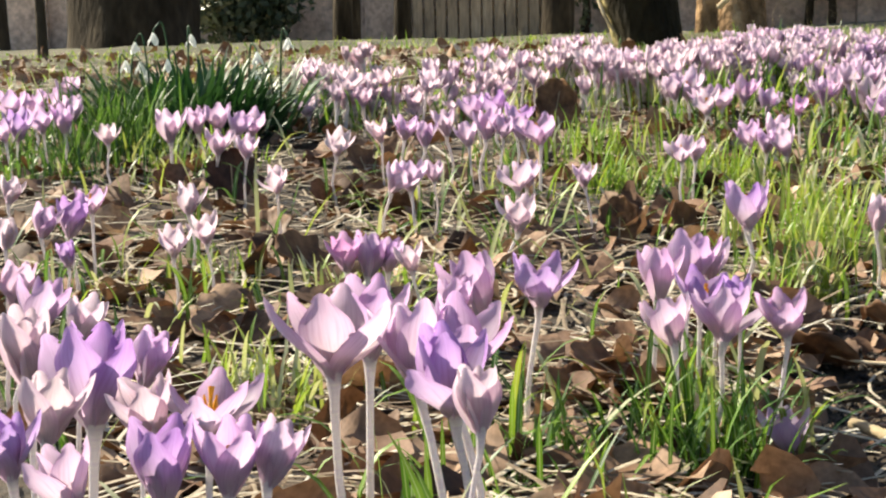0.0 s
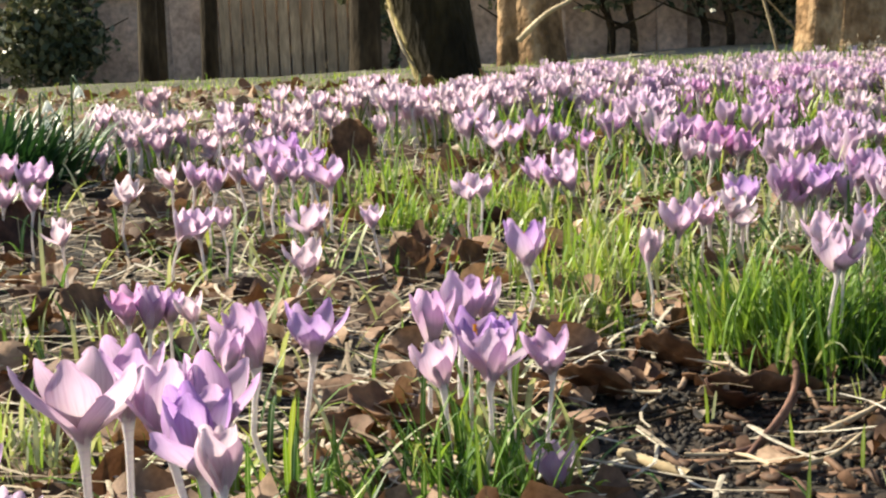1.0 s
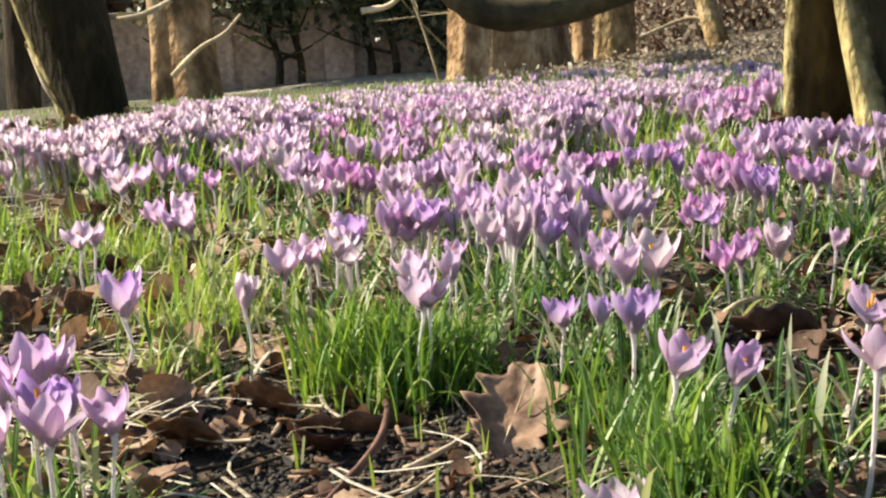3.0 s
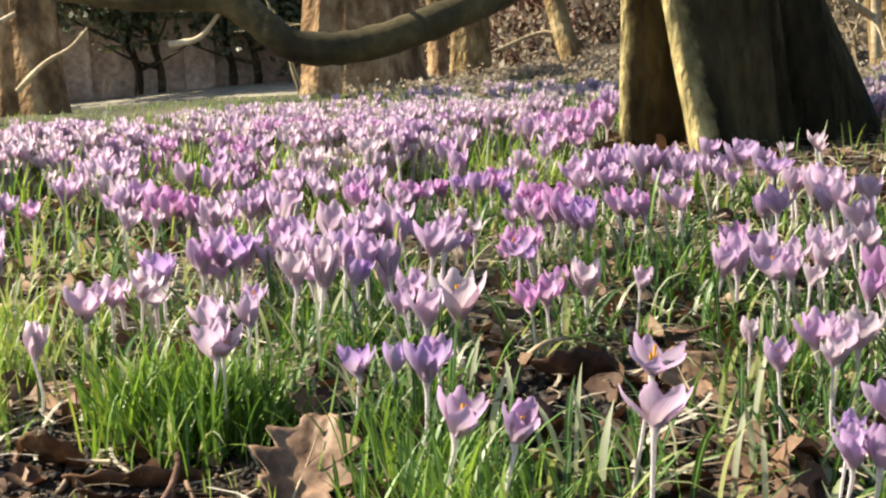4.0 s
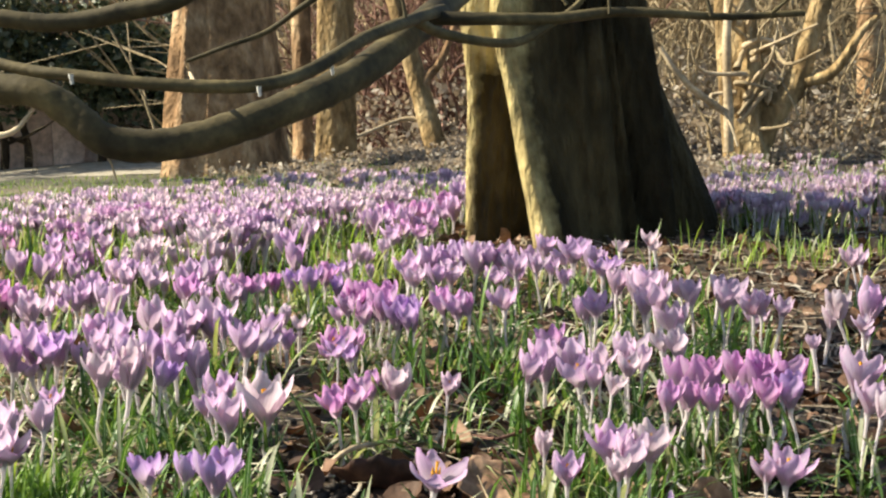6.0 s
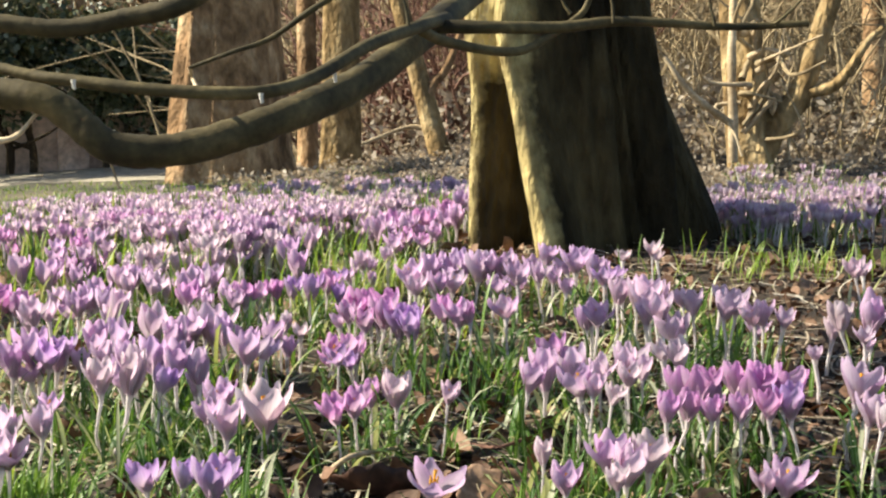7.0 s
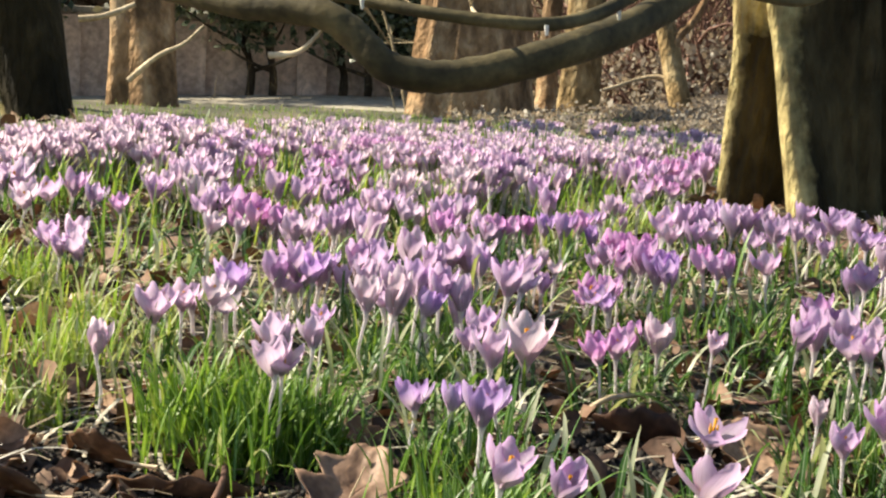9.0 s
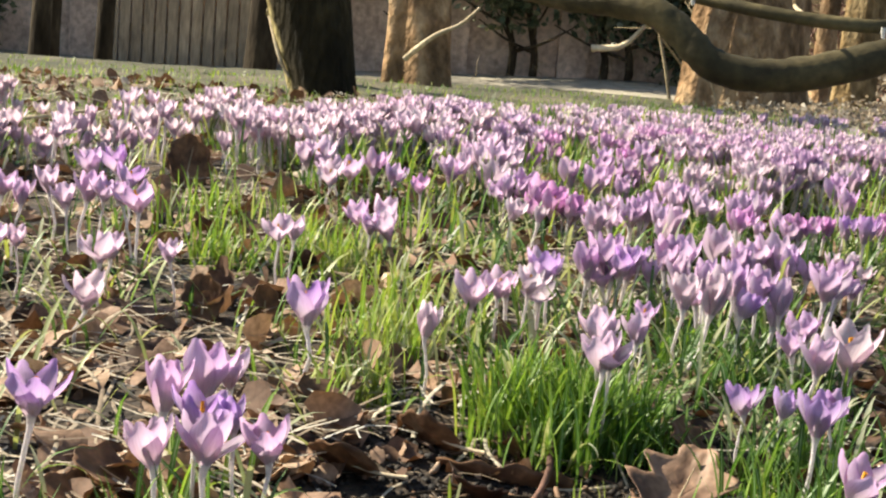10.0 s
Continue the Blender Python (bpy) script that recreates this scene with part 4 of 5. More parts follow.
plant_crocuses([
    (0.968, 1.374, 0.036, 0.86, 2, "p"), (1.171, 1.703, 0.038, 0.91, 3, "l"), (0.744, 0.961, 0.050, 0.70, 2, "w"), (1.165, 1.626, 0.040, 0.67, 3, "m"),
    (1.265, 1.713, 0.035, 0.95, 2, "l"), (0.861, 1.074, 0.037, 0.94, 3, "p"), (1.306, 1.743, 0.034, 1.02, 2, "p"), (0.885, 1.071, 0.045, 0.74, 3, "p"),
    (1.400, 1.831, 0.029, 1.19, 2, "p"), (1.315, 1.694, 0.031, 1.18, 2, "w"), (1.411, 1.812, 0.033, 1.19, 2, "p"), (1.136, 1.400, 0.043, 0.74, 2, "w"),
    (1.280, 1.607, 0.033, 0.95, 2, "l"), (0.909, 1.063, 0.049, 0.73, 3, "w"), (1.303, 1.610, 0.030, 1.17, 2, "l"), (0.960, 1.113, 0.049, 0.85, 4, "l"),
    (0.959, 1.101, 0.048, 0.84, 3, "v"), (1.293, 1.562, 0.028, 1.19, 2, "m"), (1.289, 1.524, 0.028, 1.19, 2, "m"),
])
plant_crocuses([
    (1.291, 1.495, 0.034, 0.91, 2, "m"), (1.448, 1.695, 0.033, 1.10, 1, "p"), (0.832, 0.880, 0.064, 0.77, 2, "p"), (1.014, 1.117, 0.046, 0.93, 1, "l"),
    (0.797, 0.830, 0.066, 0.77, 3, "p"), (0.837, 0.875, 0.067, 0.53, 2, "p"), (0.804, 0.832, 0.066, 0.70, 3, "p"), (1.166, 1.291, 0.048, 0.88, 2, "p"),
    (1.042, 1.127, 0.045, 1.06, 2, "l"), (1.464, 1.663, 0.029, 1.19, 2, "l"), (1.037, 1.098, 0.051, 0.80, 3, "v"), (1.336, 1.469, 0.036, 0.82, 2, "p"),
    (0.858, 0.869, 0.064, 0.64, 2, "p"), (0.879, 0.886, 0.072, 0.49, 3, "l"), (1.066, 1.110, 0.055, 0.57, 3, "v"), (1.324, 1.423, 0.035, 0.99, 2, "l"),
    (1.359, 1.435, 0.036, 1.01, 2, "l"), (1.104, 1.118, 0.048, 0.93, 2, "l"), (1.323, 1.377, 0.039, 0.88, 2, "l"),
])
plant_crocuses([
    (1.059, 1.053, 0.057, 0.75, 1, "p"), (1.288, 1.318, 0.036, 1.07, 1, "p"), (0.969, 0.944, 0.059, 0.85, 2, "w"), (1.476, 1.531, 0.037, 0.99, 2, "p"),
    (1.143, 1.132, 0.045, 1.03, 2, "l"), (1.490, 1.526, 0.039, 0.93, 3, "l"), (1.028, 0.984, 0.068, 0.77, 1, "l"), (0.990, 0.936, 0.057, 1.02, 0, "w"),
    (1.478, 1.475, 0.040, 0.91, 3, "p"), (1.209, 1.158, 0.044, 1.08, 2, "p"), (1.033, 0.956, 0.068, 0.89, 2, "l"), (0.848, 0.751, 0.046, 0.64, 3, "v"),
    (1.001, 0.914, 0.061, 0.67, 1, "v"), (1.176, 1.097, 0.043, 1.06, 1, "l"), (1.467, 1.402, 0.037, 1.12, 2, "l"), (1.404, 1.326, 0.038, 0.88, 2, "m"),
    (1.029, 0.927, 0.066, 0.87, 1, "l"), (0.677, 0.554, 0.011, 0.77, 4, "p"), (1.522, 1.440, 0.037, 1.07, 2, "l"),
])
plant_crocuses([
    (1.223, 1.118, 0.045, 0.90, 2, "l"), (0.856, 0.727, 0.047, 0.57, 2, "v"), (1.036, 0.908, 0.062, 0.83, 1, "p"), (1.236, 1.106, 0.038, 1.19, 2, "p"),
    (1.458, 1.321, 0.037, 0.90, 2, "l"), (0.994, 0.852, 0.045, 0.60, 3, "l"), (1.020, 0.874, 0.050, 0.69, 3, "l"), (1.223, 1.078, 0.042, 0.85, 1, "l"),
    (1.425, 1.275, 0.039, 0.69, 2, "l"), (0.847, 0.690, 0.046, 0.87, 2, "v"), (1.031, 0.872, 0.053, 0.63, 3, "l"), (1.472, 1.307, 0.036, 0.90, 2, "m"),
    (0.952, 0.789, 0.043, 0.83, 2, "p"), (0.866, 0.698, 0.049, 0.58, 2, "v"), (1.482, 1.294, 0.039, 0.74, 3, "m"), (1.108, 0.929, 0.061, 0.91, 2, "l"),
    (0.746, 0.574, 0.064, 0.76, 3, "l"), (1.253, 1.047, 0.039, 0.81, 2, "l"), (1.022, 0.822, 0.037, 1.19, 3, "w"),
])
plant_crocuses([
    (1.743, 1.494, 0.036, 1.12, 1, "l"), (1.298, 1.072, 0.047, 0.57, 1, "w"), (1.662, 1.402, 0.036, 1.06, 1, "l"), (1.877, 1.586, 0.035, 1.13, 2, "p"),
    (1.524, 1.252, 0.037, 0.90, 2, "v"), (1.571, 1.268, 0.039, 0.83, 2, "m"), (0.758, 0.544, 0.064, 0.67, 3, "l"), (1.610, 1.284, 0.043, 0.68, 3, "v"),
    (1.261, 0.974, 0.037, 0.75, 3, "m"), (1.641, 1.297, 0.046, 0.58, 3, "l"), (1.218, 0.927, 0.044, 0.53, 4, "v"), (1.345, 1.029, 0.051, 0.68, 2, "l"),
    (1.048, 0.773, 0.044, 0.69, 2, "m"), (1.272, 0.962, 0.035, 0.83, 3, "m"), (1.368, 1.041, 0.050, 0.93, 2, "m"), (2.040, 1.592, 0.034, 1.19, 2, "l"),
    (1.334, 0.998, 0.046, 0.74, 2, "m"), (1.077, 0.782, 0.041, 0.70, 2, "m"), (1.378, 1.030, 0.049, 1.02, 2, "m"),
])
plant_crocuses([
    (2.116, 1.632, 0.033, 1.19, 2, "m"), (1.945, 1.479, 0.041, 0.89, 2, "l"), (1.105, 0.791, 0.041, 0.66, 2, "m"), (1.356, 0.993, 0.046, 0.99, 2, "m"),
    (2.085, 1.577, 0.035, 1.19, 2, "l"), (1.400, 1.020, 0.052, 0.86, 2, "m"), (1.982, 1.488, 0.041, 0.90, 2, "m"), (1.348, 0.967, 0.043, 0.96, 2, "v"),
    (2.163, 1.611, 0.034, 1.19, 2, "m"), (1.652, 1.204, 0.040, 1.08, 3, "l"), (1.126, 0.782, 0.037, 0.85, 2, "w"), (1.566, 1.127, 0.049, 0.72, 3, "p"),
    (2.224, 1.636, 0.031, 1.19, 1, "l"), (1.349, 0.950, 0.043, 0.89, 2, "v"), (2.096, 1.524, 0.040, 0.94, 2, "l"), (1.688, 1.206, 0.039, 1.14, 2, "l"),
    (2.310, 1.673, 0.030, 1.19, 1, "m"), (1.576, 1.105, 0.049, 0.82, 3, "l"), (1.713, 1.199, 0.039, 1.16, 2, "l"),
])
plant_crocuses([
    (2.273, 1.620, 0.032, 1.19, 1, "l"), (2.546, 1.821, 0.036, 1.19, 2, "l"), (1.399, 0.951, 0.048, 0.84, 2, "m"), (1.603, 1.102, 0.049, 0.83, 3, "p"),
    (1.740, 1.193, 0.040, 1.17, 2, "l"), (1.394, 0.930, 0.046, 0.83, 2, "l"), (1.110, 0.719, 0.050, 0.51, 2, "p"), (0.859, 0.531, 0.074, 0.72, 5, "l"),
    (0.806, 0.492, 0.069, 0.82, 4, "p"), (1.720, 1.155, 0.041, 1.14, 2, "p"), (1.398, 0.919, 0.049, 0.67, 2, "m"), (1.734, 1.145, 0.047, 0.89, 3, "l"),
    (1.737, 1.122, 0.048, 0.89, 3, "l"), (1.428, 0.898, 0.052, 0.76, 4, "l"), (1.662, 1.053, 0.051, 0.84, 3, "l"), (1.704, 1.054, 0.052, 0.75, 3, "l"),
    (1.869, 1.157, 0.048, 0.88, 3, "l"), (1.149, 0.674, 0.051, 0.70, 2, "l"), (1.171, 0.673, 0.047, 0.92, 1, "l"),
])
plant_crocuses([
    (1.313, 0.761, 0.039, 0.73, 2, "m"), (1.805, 1.069, 0.050, 0.98, 4, "l"), (1.009, 0.562, 0.047, 0.48, 1, "w"), (1.782, 1.030, 0.051, 0.84, 2, "l"),
    (1.194, 0.658, 0.048, 0.92, 1, "p"), (1.150, 0.628, 0.052, 0.78, 3, "l"), (0.960, 0.512, 0.051, 0.58, 3, "l"), (1.720, 0.972, 0.055, 0.74, 3, "v"),
    (1.413, 0.783, 0.059, 0.75, 3, "l"), (1.144, 0.613, 0.055, 0.55, 2, "p"), (1.192, 0.638, 0.055, 0.65, 2, "p"), (1.565, 0.856, 0.058, 0.84, 3, "p"),
    (1.131, 0.589, 0.056, 0.48, 3, "w"), (1.027, 0.525, 0.042, 0.80, 2, "l"), (1.566, 0.835, 0.056, 0.95, 2, "p"), (1.224, 0.635, 0.053, 0.85, 2, "p"),
    (1.963, 1.054, 0.054, 0.65, 4, "w"), (1.185, 0.609, 0.057, 0.54, 3, "w"), (1.554, 0.814, 0.055, 1.03, 2, "p"),
])
plant_crocuses([
    (0.974, 0.485, 0.055, 0.48, 2, "w"), (1.012, 0.503, 0.044, 0.75, 1, "p"), (1.212, 0.613, 0.057, 0.58, 2, "p"), (0.819, 0.392, 0.070, 0.48, 2, "v"),
    (0.796, 0.377, 0.069, 0.56, 1, "l"), (1.448, 0.735, 0.057, 0.80, 2, "p"), (1.038, 0.503, 0.045, 0.78, 3, "w"), (1.382, 0.683, 0.050, 0.82, 2, "p"),
    (1.545, 0.769, 0.064, 0.55, 3, "p"), (1.128, 0.543, 0.052, 0.65, 2, "m"), (1.272, 0.615, 0.053, 0.77, 1, "w"), (1.526, 0.747, 0.059, 0.75, 2, "p"),
    (0.802, 0.367, 0.068, 0.61, 3, "l"), (1.180, 0.563, 0.049, 0.80, 2, "m"), (0.892, 0.406, 0.062, 0.66, 2, "l"), (1.146, 0.537, 0.050, 0.68, 1, "m"),
    (1.180, 0.545, 0.043, 1.04, 1, "m"), (1.539, 0.721, 0.059, 0.80, 3, "p"), (1.149, 0.520, 0.053, 0.59, 2, "m"),
])
plant_crocuses([
    (1.577, 0.729, 0.059, 0.81, 3, "p"), (1.191, 0.538, 0.046, 0.88, 1, "m"), (1.228, 0.544, 0.051, 0.75, 2, "m"), (1.516, 0.676, 0.058, 0.69, 3, "p"),
    (1.161, 0.504, 0.053, 0.59, 2, "m"), (1.528, 0.674, 0.057, 0.77, 3, "p"), (1.218, 0.527, 0.047, 0.89, 1, "m"), (1.231, 0.523, 0.047, 0.90, 1, "m"),
    (0.886, 0.362, 0.065, 0.48, 2, "w"), (1.183, 0.494, 0.051, 0.66, 2, "m"), (1.023, 0.416, 0.055, 0.48, 3, "p"), (1.233, 0.508, 0.047, 0.93, 2, "m"),
    (1.200, 0.486, 0.049, 0.78, 2, "v"), (1.034, 0.409, 0.051, 0.72, 4, "l"), (1.559, 0.610, 0.055, 0.82, 2, "w"), (1.920, 0.754, 0.057, 0.73, 2, "p"),
    (1.620, 0.608, 0.046, 1.19, 1, "l"), (1.453, 0.542, 0.060, 0.48, 3, "p"), (1.267, 0.468, 0.048, 1.00, 3, "p"),
])
plant_crocuses([
    (1.207, 0.433, 0.051, 0.71, 2, "p"), (1.199, 0.420, 0.053, 0.59, 2, "w"),
])

# the dense drift beyond them, clump by clump
field = Heap()
field_tubes = Heap()
field_feet = []


def field_crocus(x, y, rise, size, colour, g):
    tilt = Euler((g.normal() * 0.12, g.normal() * 0.12, g.uniform(0, 6.28))).to_matrix()
    m = np.array(tilt)
    o = np.array([x, y, height(x, y)])
    n = int(np.clip(round(g.normal(2.8, 1.0)), 0, 5))
    for k in range(6):
        v, f, al, ac = LOW_PETALS[max(n - k % 2, 0)]
        a = radians(60 * k + g.normal() * 6)
        r = np.array([[math.cos(a), -math.sin(a), 0], [math.sin(a), math.cos(a), 0], [0, 0, 1]])
        w = ((v * size) @ r.T + (0, 0, rise)) @ m.T + o
        pale = g.uniform(0.0, 0.15) if k % 2 else g.uniform(0.10, 0.55)
        field.add(w, f, along=al, across=ac, tint=np.clip(colour * (0.92 if k % 2 else 1.03) * (1 - pale) + np.array((0.69, 0.60, 0.69)) * pale, 0, 0.92))
    tv, tf = tube_arrays([(0, 0, -0.01), (0.002, 0, rise * 0.5), (0, 0, rise * 0.93), (0, 0, rise + 0.003)], [0.0020, 0.0017, 0.002, 0.0034], 5)
    field_tubes.add(tv @ m.T + o, tf)
    field_feet.append((x, y, size))


def polar(bearing, dist):
    return 0.2 + dist * math.sin(radians(bearing)), 0.05 + dist * math.cos(radians(bearing))


def crowd(x, y):
    """How thickly crocuses stand at a place, 0 to 1."""
    dx, dy = x - 0.2, y - 0.05
    d, b = math.hypot(dx, dy), math.degrees(math.atan2(dx, dy))
    e = bed_edge(b)
    patchy = ease(-0.06, 0.16, noise.noise((x * 3.4, y * 3.4, 2)) + 0.5 * noise.noise((x * 8, y * 8, 9)))
    if b < 25:
        return 0.3 * ease(e - 0.45, e - 0.35, d) * (1 - ease(e - 0.05, e + 0.1, d)) * ease(13, 18, b) * (0.1 + 0.9 * patchy)
    if b < 57:
        if b > 51 and d < 2.75:
            return 0.0
        return 0.95 * ease(1.75, 2.0, d + 0.01 * (b - 30)) * (1 - ease(e - 0.1, e + 0.1, d)) * (0.08 + 0.92 * patchy)
    return ease(61.5, 63, b) * ease(2.6, 2.75, d) * (1 - 0.80 * ease(3.25, 3.4, d)) * (1 - ease(4.2, 4.8, d)) * (0.12 + 0.88 * patchy)


g = np.random.default_rng(33)
count = 0
# close neighbours that fill the clumps behind the nearest flowers
for x, y, rise, size, kind in planted:
    if math.hypot(x - 0.2, y - 0.05) < 1.2 or math.atan2(x - 0.2, y - 0.05) < radians(33):
        continue
    for _k in range(int(g.integers(0, 3))):
        a, r = math.atan2(x - 0.2, y - 0.05) + g.normal() * 0.7, g.uniform(0.02, 0.05)
        field_crocus(x + r * math.sin(a), y + r * math.cos(a), max(rise * g.uniform(0.7, 1.0), 0.015), size * g.uniform(0.72, 0.92), np.array(TINTS[kind]) * g.uniform(0.92, 1.08), g)
listed = np.array([(fx, fy) for fx, fy, _s in near_feet])
for _ in range(7500):
    b, d = g.uniform(8, 74), 1.7 + 3.1 * g.uniform() ** 0.9
    x, y = polar(b, d)
    if g.uniform() > crowd(x, y) or math.hypot(x - MAIN[0], y - MAIN[1]) < 0.24:
        continue
    if ((listed - (x, y)) ** 2).sum(1).min() < 0.09 ** 2:
        continue
    kind = ("p", "p", "l", "w", "l", "p", "m")[g.integers(7)] if d < 2.6 and b > 36 else ("p", "w", "l", "p", "w", "l")[g.integers(6)]
    # fading with distance and towards low bearings is painted into the petal tint
    far_fade = max(0.45 * ease(2.0, 3.0, d), 0.75 * (1 - ease(28, 37, b)))
    base = np.array(TINTS[kind]) * (1 - far_fade) + np.array((0.75, 0.67, 0.69)) * far_fade
    for _k in range(int(g.integers(3, 10))):
        px, py = x + g.normal() * 0.022, y + g.normal() * 0.022
        if math.hypot(px - MAIN[0], py - MAIN[1]) < 0.22:
            continue
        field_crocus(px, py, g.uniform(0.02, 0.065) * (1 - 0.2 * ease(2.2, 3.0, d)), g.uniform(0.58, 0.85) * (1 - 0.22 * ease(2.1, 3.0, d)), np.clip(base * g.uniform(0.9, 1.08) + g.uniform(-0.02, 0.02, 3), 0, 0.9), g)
        count += 1
    if count > 4200:
        break
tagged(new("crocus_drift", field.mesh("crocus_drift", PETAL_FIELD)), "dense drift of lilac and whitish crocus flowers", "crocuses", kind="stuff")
tagged(new("crocus_drift_tubes", field_tubes.mesh("crocus_drift_tubes", TUBE)), "white flower tubes of the crocus drift", "crocuses", kind="stuff")

# ---- narrow green leaves ----


def blade(heap, x, y, z, length, width, bearing, lean, bend, tint, n=5):
    """A narrow leaf that rises and arches over, folded along its middle."""
    s = np.linspace(0, 1, n + 1)
    ang = lean + bend * s * s
    ds = length / n
    out = np.concatenate([[0], np.cumsum(np.sin(ang[:-1]) * ds)])
    up = np.concatenate([[0], np.cumsum(np.cos(ang[:-1]) * ds)])
    dx, dy = math.sin(bearing), math.cos(bearing)
    w = width * np.minimum(1.0, (1 - s) * 3.2 + 0.06) * (0.7 + 0.3 * np.minimum(s * 5, 1))
    v = np.empty((n + 1, 3, 3))
    for j, u in enumerate((-1, 0, 1)):
        v[:, j, 0] = x + dx * out + u * w * dy
        v[:, j, 1] = y + dy * out - u * w * dx
        v[:, j, 2] = np.maximum(z + up + (0.25 * w if u else 0), z - 0.002 + 0.004 * s)
    heap.add(v.reshape(-1, 3), sheet_faces(2, n), tint=tint, along=np.repeat(s, 3), across=np.tile((0.0, 0.5, 1.0), n + 1))


g = np.random.default_rng(44)
SOIL_X, SOIL_Y = 0.721, 0.789


def bare(x, y):
    """The two patches of naked soil in the bed."""
    return (x - SOIL_X) ** 2 + (y - SOIL_Y) ** 2 < 0.13 ** 2 or (x - 0.64) ** 2 + (y - 0.68) ** 2 < 0.13 ** 2


BARE_X, BARE_Y = 0.972, 0.668
green = Heap()
for x, y, size in near_feet:
    for _ in range(int(g.integers(5, 9) if x < 0.85 else g.integers(9, 15))):
        px, py = x + g.normal() * 0.010, y + g.normal() * 0.010
        blade(green, px, py, height(px, py) - 0.004, g.uniform(0.035, 0.085), g.uniform(0.0010, 0.0019), g.uniform(0, 6.28), abs(g.normal() * 0.7), g.uniform(0.5, 2.6), (1.0 if g.uniform() < 0.15 else g.uniform(0.05, 0.9)) if x < 0.75 else (1.0 if g.uniform() < 0.22 else g.uniform(0.0, 0.42)), 7)
for x, y, size in field_feet:
    for _ in range(int(g.integers(1, 4))):
        px, py = x + g.normal() * 0.015, y + g.normal() * 0.015
        blade(green, px, py, height(px, py) - 0.004, g.uniform(0.04, 0.10), g.uniform(0.0011, 0.002), g.uniform(0, 6.28), abs(g.normal() * 0.55), g.uniform(0.2, 1.8), g.uniform(0.9, 1.0) if g.uniform() < 0.4 else g.uniform(0.1, 0.8), 4)
# upright bright tufts: x, y, spread, blades, tallness, how yellow
TUFTS = [
    (0.792, 0.868, 0.025, 240, 0.075, 0.55),
    (0.782, 0.893, 0.021, 180, 0.070, 0.60),
    (0.817, 0.860, 0.023, 200, 0.074, 0.45),
    (0.825, 0.834, 0.018, 90, 0.070, 0.40),
    (0.714, 0.995, 0.016, 80, 0.060, 0.80),
    (0.792, 1.081, 0.013, 60, 0.060, 0.85),
    (0.906, 1.256, 0.022, 90, 0.056, 0.85),
    (0.942, 1.411, 0.019, 80, 0.056, 0.80),
    (0.819, 1.452, 0.019, 80, 0.056, 0.70),
    (0.951, 1.516, 0.017, 60, 0.056, 0.75),
    (0.815, 0.688, 0.018, 30, 0.053, 0.55),
    (0.749, 0.572, 0.026, 130, 0.070, 0.50),
    (0.747, 0.547, 0.026, 120, 0.070, 0.55),
    (0.803, 0.641, 0.022, 90, 0.070, 0.40),
    (0.864, 0.725, 0.026, 120, 0.070, 0.30),
]
TUFTS += [
    (1.304, 0.828, 0.044, 130, 0.061, 0.30),
    (1.026, 0.932, 0.044, 150, 0.061, 0.25),
    (1.052, 0.553, 0.026, 90, 0.061, 0.35),
    (1.829, 1.384, 0.044, 110, 0.070, 0.80),
    (2.330, 1.020, 0.080, 160, 0.055, 0.75),
    (1.671, 2.162, 0.069, 160, 0.069, 0.80),
    (1.543, 1.244, 0.052, 90, 0.052, 0.50),
    (0.454, 0.722, 0.019, 110, 0.073, 0.35),
    (0.295, 0.945, 0.017, 40, 0.051, 0.90),
    (0.293, 0.896, 0.017, 40, 0.051, 0.90),
    (0.427, 1.138, 0.026, 60, 0.043, 0.85),
    (0.331, 1.212, 0.026, 70, 0.043, 0.80),
    (0.921, 1.630, 0.052, 130, 0.069, 0.70),
    (0.375, 0.750, 0.026, 60, 0.060, 0.30),
    (0.918, 1.439, 0.043, 90, 0.069, 0.75),
]
TUFTS += [
    (0.473, 1.848, 0.051, 100, 0.060, 0.80),
    (0.326, 1.837, 0.051, 160, 0.068, 0.15),
    (0.435, 1.957, 0.043, 220, 0.111, 0.20),
    (0.820, 1.117, 0.043, 150, 0.069, 0.75),
    (1.071, 1.017, 0.035, 60, 0.061, 0.60),
    (1.685, 0.800, 0.026, 60, 0.052, 0.60),
]
for x, y, spread, n, tall, yellow in TUFTS:
    for _ in range(n):
        px, py = x + g.normal() * spread, y + g.normal() * spread
        blade(green, px, py, height(px, py) - 0.004, tall * g.uniform(0.5, 1.1), g.uniform(0.0008, 0.0015), g.uniform(0, 6.28), abs(g.normal() * 0.34), g.uniform(0.1, 1.4), np.clip(yellow + g.normal() * 0.15, 0, 1), 6)
# arching older leaves between the flowers
for _ in range(2200):
    b, d = g.uniform(32, 64), 0.55 + 1.4 * g.uniform()
    x, y = polar(b, d)
    if g.uniform() > 0.06 + 0.94 * ease(-0.1, 0.15, noise.noise((x * 6, y * 6, 3))) or (x - BARE_X) ** 2 + (y - BARE_Y) ** 2 < 0.09 ** 2 or bare(x, y):
        continue
    blade(green, x, y, height(x, y) - 0.004, g.uniform(0.04, 0.085), g.uniform(0.0015, 0.0025), g.uniform(0, 6.28), abs(g.normal() * 0.8), g.uniform(0.6, 2.3), 1.0 if g.uniform() < 0.3 else g.uniform(0.0, 0.5), 6)
